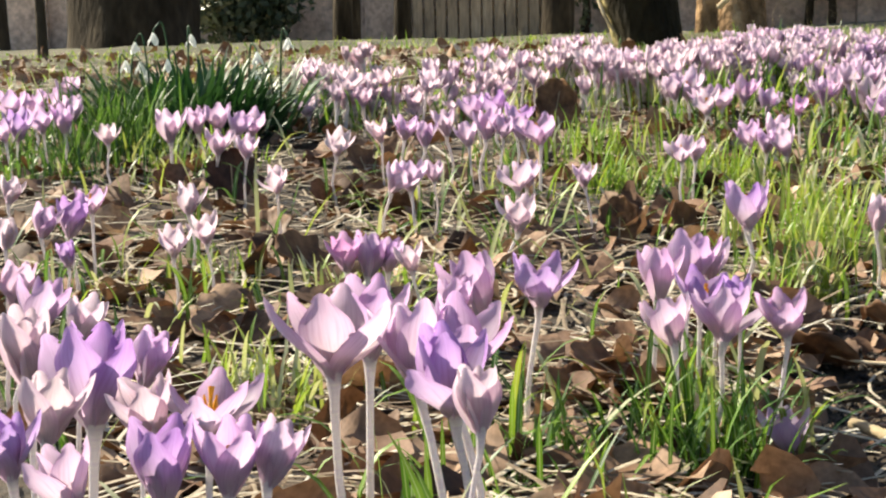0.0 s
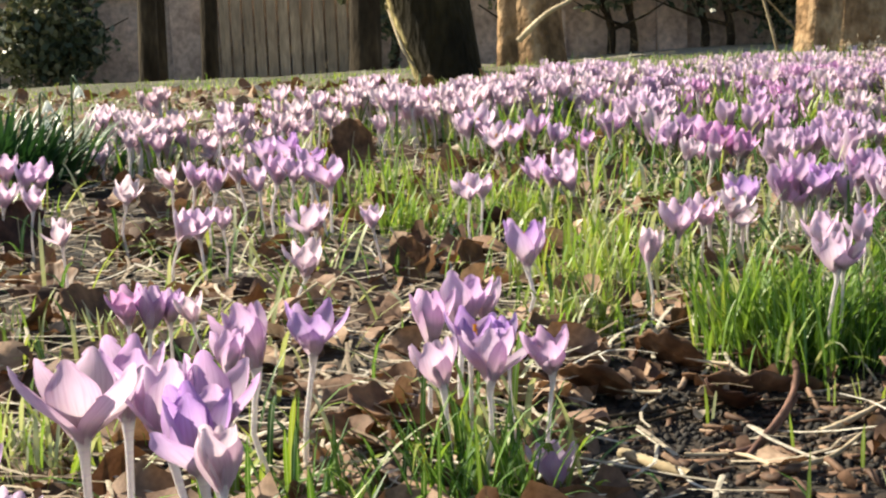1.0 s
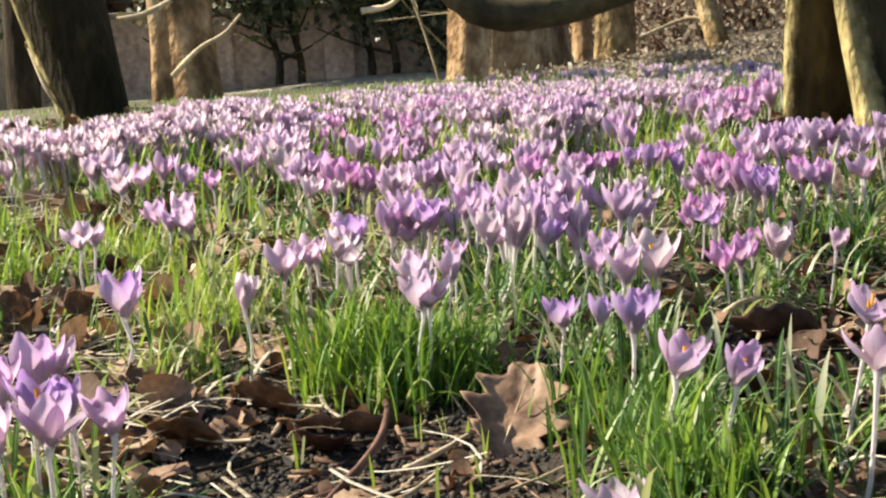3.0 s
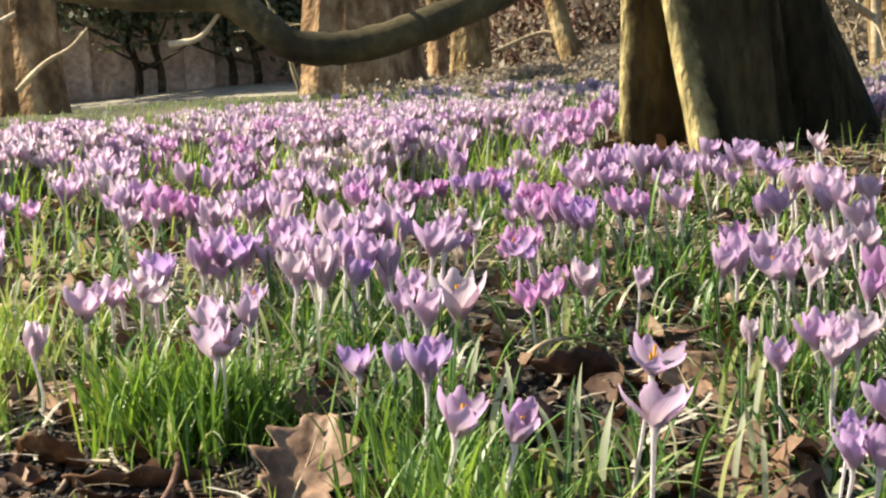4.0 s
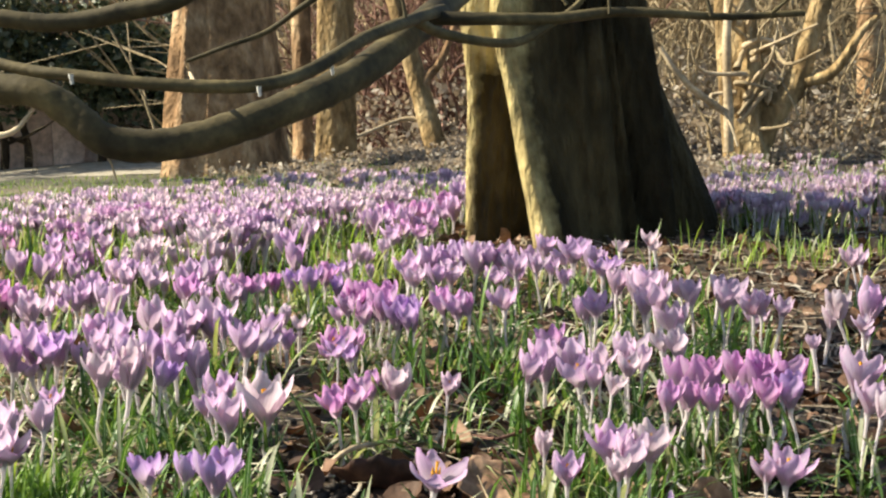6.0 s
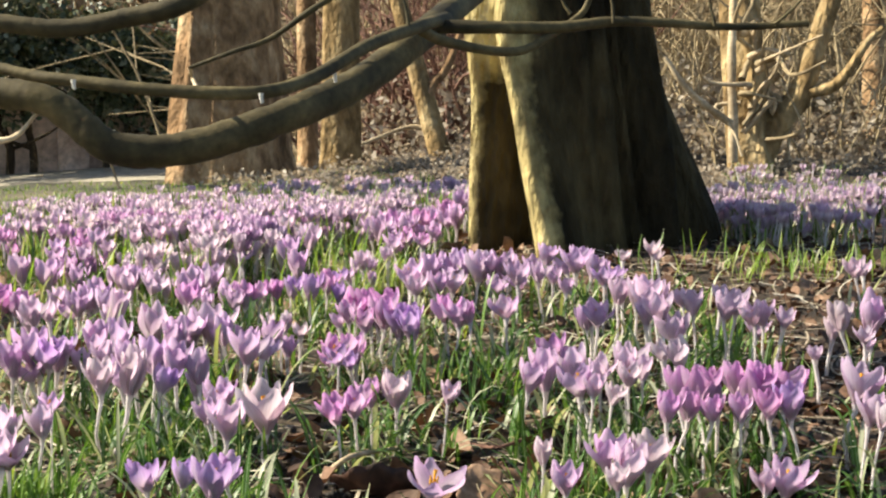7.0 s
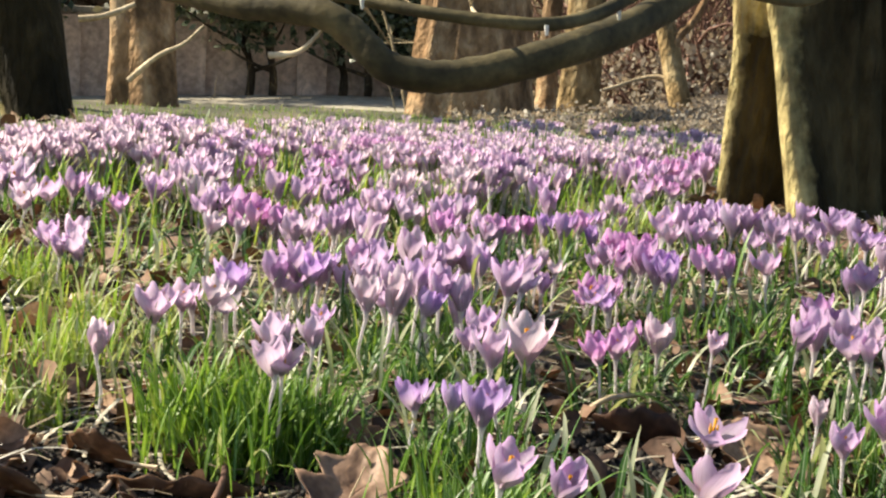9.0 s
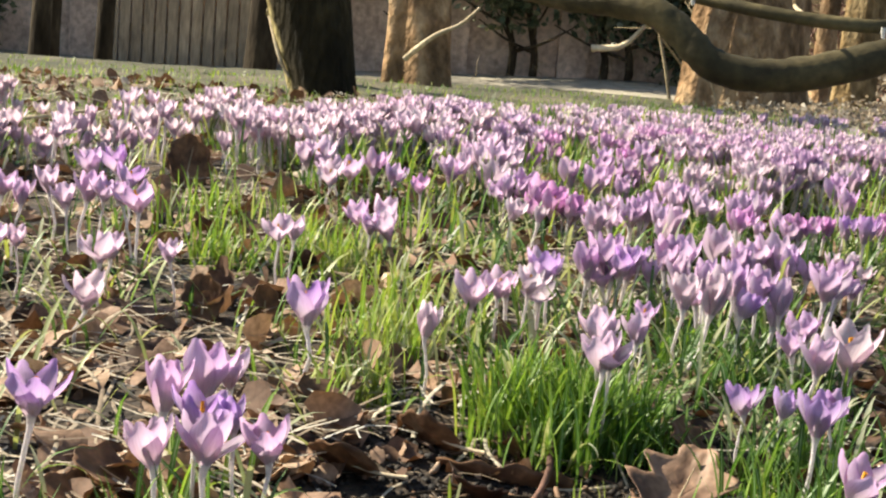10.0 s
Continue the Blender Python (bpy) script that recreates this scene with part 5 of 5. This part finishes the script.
# stray blades all over the bed
for _ in range(4200):
    b, d = g.uniform(2, 76), 0.42 + 3.4 * g.uniform() ** 1.2
    x, y = polar(b, d)
    if g.uniform() > 0.05 + 0.95 * ease(0.02, 0.25, noise.noise((x * 4.5, y * 4.5, 7))) or (x - BARE_X) ** 2 + (y - BARE_Y) ** 2 < 0.09 ** 2:
        continue
    if bare(x, y) and g.uniform() > 0.08:
        continue
    if b > 27 and g.uniform() > 0.4:
        continue
    if math.hypot(x - MAIN[0], y - MAIN[1]) < 0.2:
        continue
    blade(green, x, y, height(x, y) - 0.004, g.uniform(0.02, 0.065), g.uniform(0.0007, 0.0015), g.uniform(0, 6.28), abs(g.normal() * 0.6), g.uniform(0, 1.6), np.clip(g.normal(0.74, 0.22), 0, 1), 4)
# fresh tufts in the gaps of the drift
for _ in range(330):
    b, d = g.uniform(27, 57), 1.65 + 1.9 * g.uniform()
    x, y = polar(b, d)
    if noise.noise((x * 3.4, y * 3.4, 2)) > -0.10 or d > bed_edge(b) or (b > 50 and d < 2.8) or math.hypot(x - MAIN[0], y - MAIN[1]) < 0.24:
        continue
    for _k in range(12):
        px, py = x + g.normal() * 0.03, y + g.normal() * 0.03
        blade(green, px, py, height(px, py) - 0.004, g.uniform(0.05, 0.095), g.uniform(0.0011, 0.0019), g.uniform(0, 6.28), abs(g.normal() * 0.4), g.uniform(0.2, 1.4), np.clip(g.normal(0.66, 0.2), 0, 1), 4)
# long pale leaves that lie over between the tufts
for _ in range(320):
    b, d = g.uniform(12, 62), 0.7 + 1.3 * g.uniform()
    x, y = polar(b, d)
    if (x - BARE_X) ** 2 + (y - BARE_Y) ** 2 < 0.1 ** 2 or bare(x, y):
        continue
    blade(green, x, y, height(x, y) - 0.003, g.uniform(0.05, 0.095), g.uniform(0.0012, 0.0020), g.uniform(0, 6.28), g.uniform(0.4, 1.0), g.uniform(0.6, 1.8), g.uniform(0.9, 1.0), 7)
# short turf at the near edge of the lawn
for _ in range(9000):
    b = g.uniform(-2, 50)
    d = bed_edge(b) - 0.15 + 2.6 * g.uniform() ** 1.6
    x, y = polar(b, d)
    blade(green, x, y, height(x, y) - 0.004, g.uniform(0.010, 0.026), g.uniform(0.0012, 0.0024), g.uniform(0, 6.28), abs(g.normal() * 0.6), g.uniform(0, 1.2), np.clip(g.normal(0.72, 0.2), 0, 1), 2)
# single yellow-green shoots standing in the naked soil
for x, y in ((0.744, 0.780), (0.759, 0.766), (0.667, 0.727), (0.671, 0.684), (0.682, 0.668), (0.708, 0.682), (0.743, 0.718), (0.669, 0.806), (0.790, 0.743)):
    for _ in range(int(g.integers(1, 4))):
        blade(green, x + g.normal() * 0.003, y + g.normal() * 0.003, height(x, y) - 0.003, g.uniform(0.016, 0.030), g.uniform(0.0008, 0.0013), g.uniform(0, 6.28), abs(g.normal() * 0.15), g.uniform(0.0, 0.3), g.uniform(0.74, 0.95), 4)
tagged(new("leaves", green.mesh("leaves", GREEN)), "narrow green crocus leaves and grass blades", "leaves", kind="stuff")

# ---- straw, litter and crumbs of soil ----
straw, litter, crumbs = Heap(), Heap(), Heap()
for _ in range(11000):
    b, d = g.uniform(-2, 78), 0.42 + 3.2 * g.uniform() ** 1.3
    x, y = polar(b, d)
    if bare(x, y) and g.uniform() > 0.12:
        continue
    if b > 40 and g.uniform() < (0.25 if d > 1.5 else 0.7):
        continue
    a, l, w = g.uniform(0, 6.28), g.uniform(0.02, 0.09), g.uniform(0.0006, 0.0017)
    lift, c = g.uniform(-0.12, 0.25), g.normal() * 0.6
    s = np.linspace(-0.5, 0.5, 5)
    px, py = x + np.sin(a + c * s) * l * s, y + np.cos(a + c * s) * l * s
    pz = np.array([height(i, j) for i, j in zip(px, py)]) + 0.003 + g.uniform(0, 0.012) + lift * l * s
    nx, ny = np.cos(a), -np.sin(a)
    v = np.stack([np.stack([px + u * w * nx, py + u * w * ny, pz + (0.3 * w if u == 0 else 0)], 1) for u in (-1, 0, 1)], 1)
    straw.add(v.reshape(-1, 3), sheet_faces(2, 4), tint=g.uniform())
tagged(new("straw", straw.mesh("straw", STRAW)), "dry pale grass stalks lying on the soil", "straw", kind="stuff")
for k in range(12000):
    b, d = (g.uniform(-2, 78), 0.42 + 3.4 * g.uniform() ** 1.3) if k < 8500 else (g.uniform(53, 76), 0.9 + 1.8 * g.uniform())
    x, y = polar(b, d)
    r = 0.003 + (0.022 if b < 36 else 0.016) * g.uniform() ** 2.0
    if bare(x, y):
        if g.uniform() > 0.3:
            continue
        r *= 0.6
    if k >= 8500:
        r *= 0.55
    turn = Euler((g.normal() * 0.5, g.normal() * 0.5, g.uniform(0, 6.28))).to_matrix()
    uu, vv = np.meshgrid(np.linspace(-1, 1, 4), np.linspace(-1, 1, 4))
    uu, vv = uu.ravel(), vv.ravel()
    ragged = 1 - 0.35 * (uu * uu) * (vv * vv) + g.uniform(-0.12, 0.12, 16)
    q = np.stack([uu * r * ragged, vv * r * 0.7 * ragged, r * (g.uniform(-0.5, 0.6) * uu * uu + g.uniform(-0.5, 0.5) * vv * uu) + g.uniform(-0.1, 0.1, 16) * r], 1)
    q = q @ np.array(turn).T + (x, y, height(x, y) + 0.3 * r + g.uniform(0, 0.006))
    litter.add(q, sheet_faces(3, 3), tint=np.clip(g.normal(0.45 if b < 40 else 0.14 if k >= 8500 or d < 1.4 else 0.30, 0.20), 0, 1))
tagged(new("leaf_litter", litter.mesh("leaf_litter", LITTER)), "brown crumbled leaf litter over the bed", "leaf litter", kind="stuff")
OCT = np.array([(1, 0, 0), (0, 1, 0), (-1, 0, 0), (0, -1, 0), (0, 0, 1), (0, 0, -1), (0.7, 0.7, 0.3), (-0.7, 0.6, 0.35), (-0.6, -0.7, 0.3), (0.7, -0.6, 0.3)], float)
OCT_F = [(0, 6, 4), (6, 1, 4), (1, 7, 4), (7, 2, 4), (2, 8, 4), (8, 3, 4), (3, 9, 4), (9, 0, 4), (0, 1, 6), (1, 2, 7), (2, 3, 8), (3, 0, 9)]
for _ in range(13000):
    pick = g.uniform()
    if pick < 0.12:
        x, y = BARE_X + g.normal() * 0.05, BARE_Y + g.normal() * 0.05
        r = 0.0012 + 0.0035 * g.uniform() ** 2
    elif pick < 0.55:
        x, y = SOIL_X + g.normal() * 0.10, SOIL_Y + g.normal() * 0.10
        r = 0.0007 + 0.0026 * g.uniform() ** 3
    else:
        x, y = polar(g.uniform(0, 76) if pick < 0.8 else g.uniform(52, 74), 0.42 + 2.2 * g.uniform() ** 1.1)
        r = 0.0012 + 0.004 * g.uniform() ** 2.5
    crumbs.add(OCT * r * g.uniform(0.6, 1.4, 3) * g.uniform(0.8, 1.2, (10, 1)) + (x, y, height(x, y) + r * 0.3), OCT_F, tint=g.uniform() ** 2)
tagged(new("soil_crumbs", crumbs.mesh("soil_crumbs", CRUMB, False)), "dark damp crumbs of soil and grit", "soil", kind="stuff")

# ---- dead leaves ----


def leaf_arrays(length, width, lobes, curl, cup, seed, twist=0.0):
    """A lobed dead leaf, midrib along +Y, curled up at its rim."""
    g = np.random.default_rng(seed)
    nu, nv, v, al, ac = 12, 20, [], [], []
    for i in range(nv + 1):
        s = i / nv
        half = width * math.sin(math.pi * (0.03 + 0.95 * s) ** 0.9) ** 0.65 * (1 - lobes * (0.5 + 0.5 * math.cos(s * 2 * math.pi * 3.5 + 0.6)))
        for j in range(nu + 1):
            u = 2 * j / nu - 1
            x = u * half * (1 + 0.1 * noise.noise((s * 4, u * 3, seed)))
            y = (s - 0.5) * length + 0.22 * abs(u) * half
            z = cup * (u * u) * half + curl * length * (2 * s - 1) ** 2 * 0.5 + 0.10 * half * noise.noise((s * 5, u * 2.5, seed + 3)) + 0.03 * half * math.cos(abs(u) * 9 - s * 14)
            a = twist * (s - 0.5) * 2
            v.append((x * math.cos(a) - z * math.sin(a), y, x * math.sin(a) + z * math.cos(a)))
            al.append(s)
            ac.append((u + 1) / 2)
    return v, sheet_faces(nu, nv), al, ac


def dead_leaf(x, y, z, length, width, turn, material, label, lobes=0.25, curl=0.2, cup=0.35, seed=1, twist=0.0):
    root = tagged(new("dead_leaf"), label, "leaf", "fallen leaves")
    v, f, al, ac = leaf_arrays(length, width, lobes, curl, cup, seed, twist)
    zlow = min((Euler([radians(a) for a in turn]).to_matrix() @ Vector(q)).z for q in v)
    root.matrix_world = pose(x, y, height(x, y) - zlow - 0.002 + z, *turn)
    body = part("blade", to_mesh("blade", v, f, material, along=al, across=ac), root)
    thick = body.modifiers.new("thickness", "SOLIDIFY")
    thick.thickness = 0.0006
    rib = [(0, (s - 0.5) * length - 0.012, 0.5 * curl * length * (2 * s - 1) ** 2 + 0.0004) for s in np.linspace(-0.12, 0.95, 9)]
    part("midrib", to_mesh("midrib", *tube_arrays(rib, np.linspace(0.0014, 0.0004, 9), 6), TWIG_PALE), root, "pale leaf stalk")
    return root


dead_leaf(0.778, 0.728, 0.0, 0.080, 0.036, (30, 12, -58), LEAF_FAWN, "large tan dead oak leaf lying curled", 0.42, 0.14, 0.30, 3, 0.3)
dead_leaf(0.848, 0.789, 0.0, 0.053, 0.023, (42, 5, 20), LEAF_BROWN, "brown lobed dead leaf standing on edge", 0.45, 0.10, 0.20, 8, 0.2)
dead_leaf(0.732, 0.838, 0.0, 0.090, 0.014, (4, 30, 50), LEAF_BROWN, "long brown dead leaf with a pale upturned rim", 0.30, 0.15, 0.80, 5, 0.3)
dead_leaf(0.629, 0.867, 0.0, 0.048, 0.023, (8, 40, 40), LEAF_BROWN, "brown dead leaf propped against crocus leaves", 0.10, 0.10, 0.20, 6, 0.1)
dead_leaf(0.707, 0.891, 0.0, 0.048, 0.021, (10, 50, 30), LEAF_BROWN, "brown dead leaf standing among grass", 0.20, 0.10, 0.20, 9, 0.1)
dead_leaf(0.719, 1.268, 0.0, 0.043, 0.019, (70, 0, -35), LEAF_BROWN, "upright curled brown dead leaf", 0.15, 0.20, 0.50, 10, 0.3)
dead_leaf(0.756, 1.228, 0.0, 0.039, 0.015, (70, 0, 10), LEAF_BROWN, "upright narrow brown dead leaf", 0.15, 0.20, 0.50, 11, 0.3)
dead_leaf(0.994, 1.914, 0.0, 0.073, 0.031, (76, 10, -30), LEAF_BROWN, "tall dark dead leaf standing on end", 0.15, 0.20, 0.60, 12, 0.4)
dead_leaf(0.455, 0.833, 0.0, 0.060, 0.026, (20, 0, 60), LEAF_BROWN, "large brown dead leaf lying flat", 0.20, 0.10, 0.30, 13, 0.2)
dead_leaf(0.461, 1.570, 0.0, 0.068, 0.030, (60, 0, -10), LEAF_DARK, "dark heap of rotting dead leaves", 0.30, 0.20, 0.50, 14, 0.4)
dead_leaf(0.543, 1.991, 0.0, 0.060, 0.026, (70, 0, -20), LEAF_DARK, "dark dead leaf standing behind crocuses", 0.30, 0.20, 0.40, 15, 0.4)
dead_leaf(0.481, 0.848, 0.0, 0.069, 0.029, (24, 0, 70), LEAF_BROWN, "big brown dead leaf under straw", 0.25, 0.15, 0.30, 16, 0.3)
dead_leaf(0.360, 1.078, 0.0, 0.043, 0.014, (10, 0, -60), LEAF_TAN, "pale curled dead leaf on the soil", 0.10, 0.30, 0.50, 17, 0.3)
dead_leaf(0.315, 1.069, 0.0, 0.051, 0.022, (25, 0, 50), LEAF_TAN, "pale tan dead leaf on the soil", 0.10, 0.20, 0.20, 18, 0.3)
dead_leaf(0.420, 1.220, 0.0, 0.060, 0.026, (35, 0, 30), LEAF_BROWN, "brown dead leaf on the soil", 0.30, 0.20, 0.30, 19, 0.3)
dead_leaf(0.432, 1.363, 0.0, 0.060, 0.026, (30, 0, -30), LEAF_BROWN, "brown dead leaf on the litter", 0.30, 0.20, 0.30, 20, 0.3)
dead_leaf(0.635, 1.673, 0.0, 0.051, 0.024, (45, 0, 30), LEAF_BROWN, "reddish brown dead leaf", 0.30, 0.20, 0.30, 21, 0.3)
dead_leaf(0.706, 1.753, 0.0, 0.051, 0.024, (45, 0, -40), LEAF_BROWN, "reddish brown dead leaf", 0.30, 0.20, 0.30, 22, 0.3)
dead_leaf(1.004, 0.699, 0.0, 0.061, 0.026, (6, 40, 40), LEAF_DARK, "dark curled dead leaf with a pale edge", 0.15, 0.30, 0.50, 23, 0.3)
dead_leaf(1.034, 0.630, 0.0, 0.048, 0.023, (40, 0, -20), LEAF_TAN, "tan dead leaf behind a crocus", 0.20, 0.10, 0.30, 24, 0.2)
dead_leaf(1.161, 0.654, 0.0, 0.044, 0.021, (50, 0, 10), LEAF_DARK, "dark red-brown dead leaf", 0.25, 0.20, 0.30, 25, 0.3)
dead_leaf(1.063, 0.475, 0.0, 0.044, 0.017, (60, 0, -60), LEAF_TAN, "tan upright dead leaf", 0.10, 0.20, 0.40, 26, 0.3)
dead_leaf(1.209, 1.187, 0.0, 0.043, 0.016, (60, 0, -40), LEAF_TAN, "cream withered leaf among crocuses", 0.10, 0.30, 0.40, 27, 0.3)
dead_leaf(1.811, 0.702, 0.0, 0.044, 0.017, (40, 0, -40), LEAF_BROWN, "brown dead leaf at the bed edge", 0.20, 0.20, 0.30, 28, 0.3)

g = np.random.default_rng(55)
for k in range(46):
    b, d = g.uniform(6, 70) if k % 3 else g.uniform(6, 34), 0.75 + 1.5 * g.uniform()
    x, y = polar(b, d)
    dead_leaf(x, y, 0.0, g.uniform(0.03, 0.06), g.uniform(0.012, 0.024), (g.normal() * 22, g.normal() * 22, g.uniform(0, 360)), (LEAF_BROWN, LEAF_TAN, LEAF_DARK, LEAF_BROWN)[k % 4], ("curled brown dead leaf on the soil", "dry tan dead leaf on the soil", "dark rotting dead leaf on the soil", "curled brown dead leaf on the soil")[k % 4], 0.25, g.uniform(-0.1, 0.4), g.uniform(0.1, 0.6), 60 + k, g.normal() * 0.4)

# ---- twigs ----


def twig(points, r0, r1, label, seed=1, material=None):
    line = smooth_path([(x, y, height(x, y) + z) for x, y, z in points], 24)
    tagged(new("twig", to_mesh("twig", *tube_arrays(line, np.linspace(r0, r1, 24), 8, 0.15, seed), material or TWIG_RED)), label, "twig", "fallen twigs")


twig([(0.772, 0.844, 0.020), (0.747, 0.814, 0.012), (0.705, 0.780, 0.008), (0.624, 0.721, 0.004)], 0.0026, 0.0018, "bent reddish fallen twig", 2, TWIG_RED)
twig([(0.603, 0.811, 0.004), (0.668, 0.818, 0.006), (0.726, 0.803, 0.005), (0.752, 0.761, 0.004)], 0.0012, 0.0008, "thin dark fallen twig", 3, BARK_DARK)
twig([(0.603, 0.685, 0.004), (0.651, 0.688, 0.006), (0.709, 0.717, 0.008)], 0.0020, 0.0010, "pale fallen dry stalk", 4, TWIG_PALE)
twig([(0.873, 2.312, 0.030), (0.917, 2.283, 0.035), (1.009, 2.323, 0.040)], 0.0040, 0.0020, "tan fallen stick in the grass", 5, TWIG_PALE)
twig([(0.302, 1.276, 0.004), (0.325, 1.212, 0.006), (0.379, 1.233, 0.004)], 0.0015, 0.0010, "thin dry fallen twig", 6, TWIG_PALE)
twig([(1.139, 0.669, 0.020), (1.114, 0.677, 0.020), (1.143, 0.724, 0.010)], 0.0015, 0.0010, "thin dry fallen twig", 7, TWIG_RED)
twig([(1.028, 0.771, 0.010), (1.040, 0.753, 0.025), (1.115, 0.773, 0.010)], 0.0025, 0.0015, "pale bent dry stalk", 8, TWIG_PALE)

twig([(0.611, 0.828, 0.006), (0.642, 0.828, 0.006), (0.677, 0.828, 0.006), (0.707, 0.817, 0.006)], 0.0014, 0.0008, "thin dark fallen twig", 9, BARK_DARK)
twig([(0.594, 0.737, 0.006), (0.610, 0.729, 0.006), (0.619, 0.717, 0.006), (0.608, 0.684, 0.006)], 0.0013, 0.0011, "pale bent dry stalk on the soil", 10, TWIG_PALE)
twig([(0.563, 0.752, 0.006), (0.563, 0.723, 0.006), (0.566, 0.698, 0.006)], 0.0034, 0.0026, "short grey-brown broken stick", 11, TWIG_TAN)
twig([(0.683, 0.840, 0.006), (0.706, 0.812, 0.006), (0.739, 0.790, 0.006), (0.767, 0.739, 0.006)], 0.0013, 0.0008, "thin dark fallen twig", 12, BARK_DARK)
twig([(0.615, 0.723, 0.006), (0.663, 0.750, 0.006), (0.704, 0.778, 0.006), (0.738, 0.802, 0.006)], 0.0018, 0.0012, "reddish fallen twig on the soil", 13, TWIG_RED)
twig([(0.700, 0.653, 0.006), (0.719, 0.650, 0.006), (0.737, 0.648, 0.006)], 0.0011, 0.0008, "thin pale dry stalk on the soil", 14, TWIG_PALE)
twig([(0.696, 0.740, 0.006), (0.723, 0.743, 0.006), (0.758, 0.750, 0.006)], 0.0024, 0.0016, "curled pale strip of dry bark", 15, TWIG_PALE)

# splinters of bark and wood on the naked soil
chips = Heap()
for _ in range(260):
    x, y = (SOIL_X, SOIL_Y) if g.uniform() < 0.6 else (0.64, 0.68)
    x, y = x + g.normal() * 0.085, y + g.normal() * 0.085
    l, w, t, a = g.uniform(0.004, 0.016), g.uniform(0.0010, 0.0030), g.uniform(0.0006, 0.0016), g.uniform(0, 6.28)
    lift = g.normal() * 0.18
    along_x = np.array([math.sin(a) * math.cos(lift), math.cos(a) * math.cos(lift), math.sin(lift)])
    side = np.array([math.cos(a), -math.sin(a), g.normal() * 0.3])
    o = np.array([x, y, height(x, y) + t + abs(lift) * l * 0.5])
    v = [o + along_x * l * i * g.uniform(0.8, 1.1) + side * w * j * g.uniform(0.6, 1.1) + np.array([0, 0, t * k]) for k in (-1, 1) for i, j in ((-1, -1), (1, -1), (1, 1), (-1, 1))]
    chips.add(v, [(0, 3, 2, 1), (4, 5, 6, 7), (0, 1, 5, 4), (1, 2, 6, 5), (2, 3, 7, 6), (3, 0, 4, 7)], tint=np.clip(g.normal(0.36, 0.25), 0, 1))
tagged(new("wood_chips", chips.mesh("wood_chips", LITTER, False)), "brown splinters of bark on dark soil", "wood chips", kind="stuff")

# ---- snowdrops ----
g = np.random.default_rng(66)


def snowdrop(x, y, tall, bearing):
    root = tagged(new("snowdrop"), "white nodding snowdrop on a green stalk", "snowdrop", "snowdrops")
    z = height(x, y)
    dx, dy = math.sin(bearing), math.cos(bearing)
    line = smooth_path([(x, y, z - 0.01), (x + dx * 0.006, y + dy * 0.006, z + tall * 0.6), (x + dx * 0.014, y + dy * 0.014, z + tall), (x + dx * 0.026, y + dy * 0.026, z + tall * 0.985), (x + dx * 0.030, y + dy * 0.030, z + tall * 0.94)], 20)
    stalk = Heap()
    stalk.add(*tube_arrays(line, np.linspace(0.0016, 0.0009, 20), 6), tint=0.6, along=0.5, across=0.0)
    part("stalk", stalk.mesh("stalk", SNOW_LEAF), root)
    for k in range(3):
        v, f, al, ac = petal_arrays(0.019, 0.0050, 20, 4, 6)
        me = to_mesh("petal", v, f, SNOW)
        p = part("petal", me, root)
        p.matrix_world = Matrix.Translation(line[-1]) @ Euler((math.pi, 0, radians(120 * k) + bearing)).to_matrix().to_4x4()
    return root


SNOW_X, SNOW_Y = 0.560, 2.110
for x, y, tall in [(0.523, 2.172, 0.133), (0.552, 2.164, 0.147), (0.568, 2.154, 0.139), (0.558, 2.153, 0.110), (0.679, 2.107, 0.137), (0.674, 2.098, 0.089), (0.479, 2.185, 0.105), (0.493, 2.180, 0.108), (0.638, 2.119, 0.115), (0.536, 2.158, 0.092)]:
    snowdrop(x, y, tall, g.uniform(0, 6.28))
strap = Heap()
for _ in range(620):
    ox, oy = g.normal() * 0.075, g.normal() * 0.05
    x, y = SNOW_X + ox, SNOW_Y + oy
    blade(strap, x, y, height(x, y) - 0.004, g.uniform(0.07, 0.128), g.uniform(0.0024, 0.0038), math.atan2(ox, oy) + g.normal() * 0.6, abs(g.normal() * 0.3) + 3.5 * math.hypot(ox, oy), g.uniform(0.2, 1.2), g.uniform(), 6)
tagged(new("snowdrop_leaves", strap.mesh("snowdrop_leaves", SNOW_LEAF)), "dark green strap leaves of the snowdrop clump", "leaves", kind="stuff")
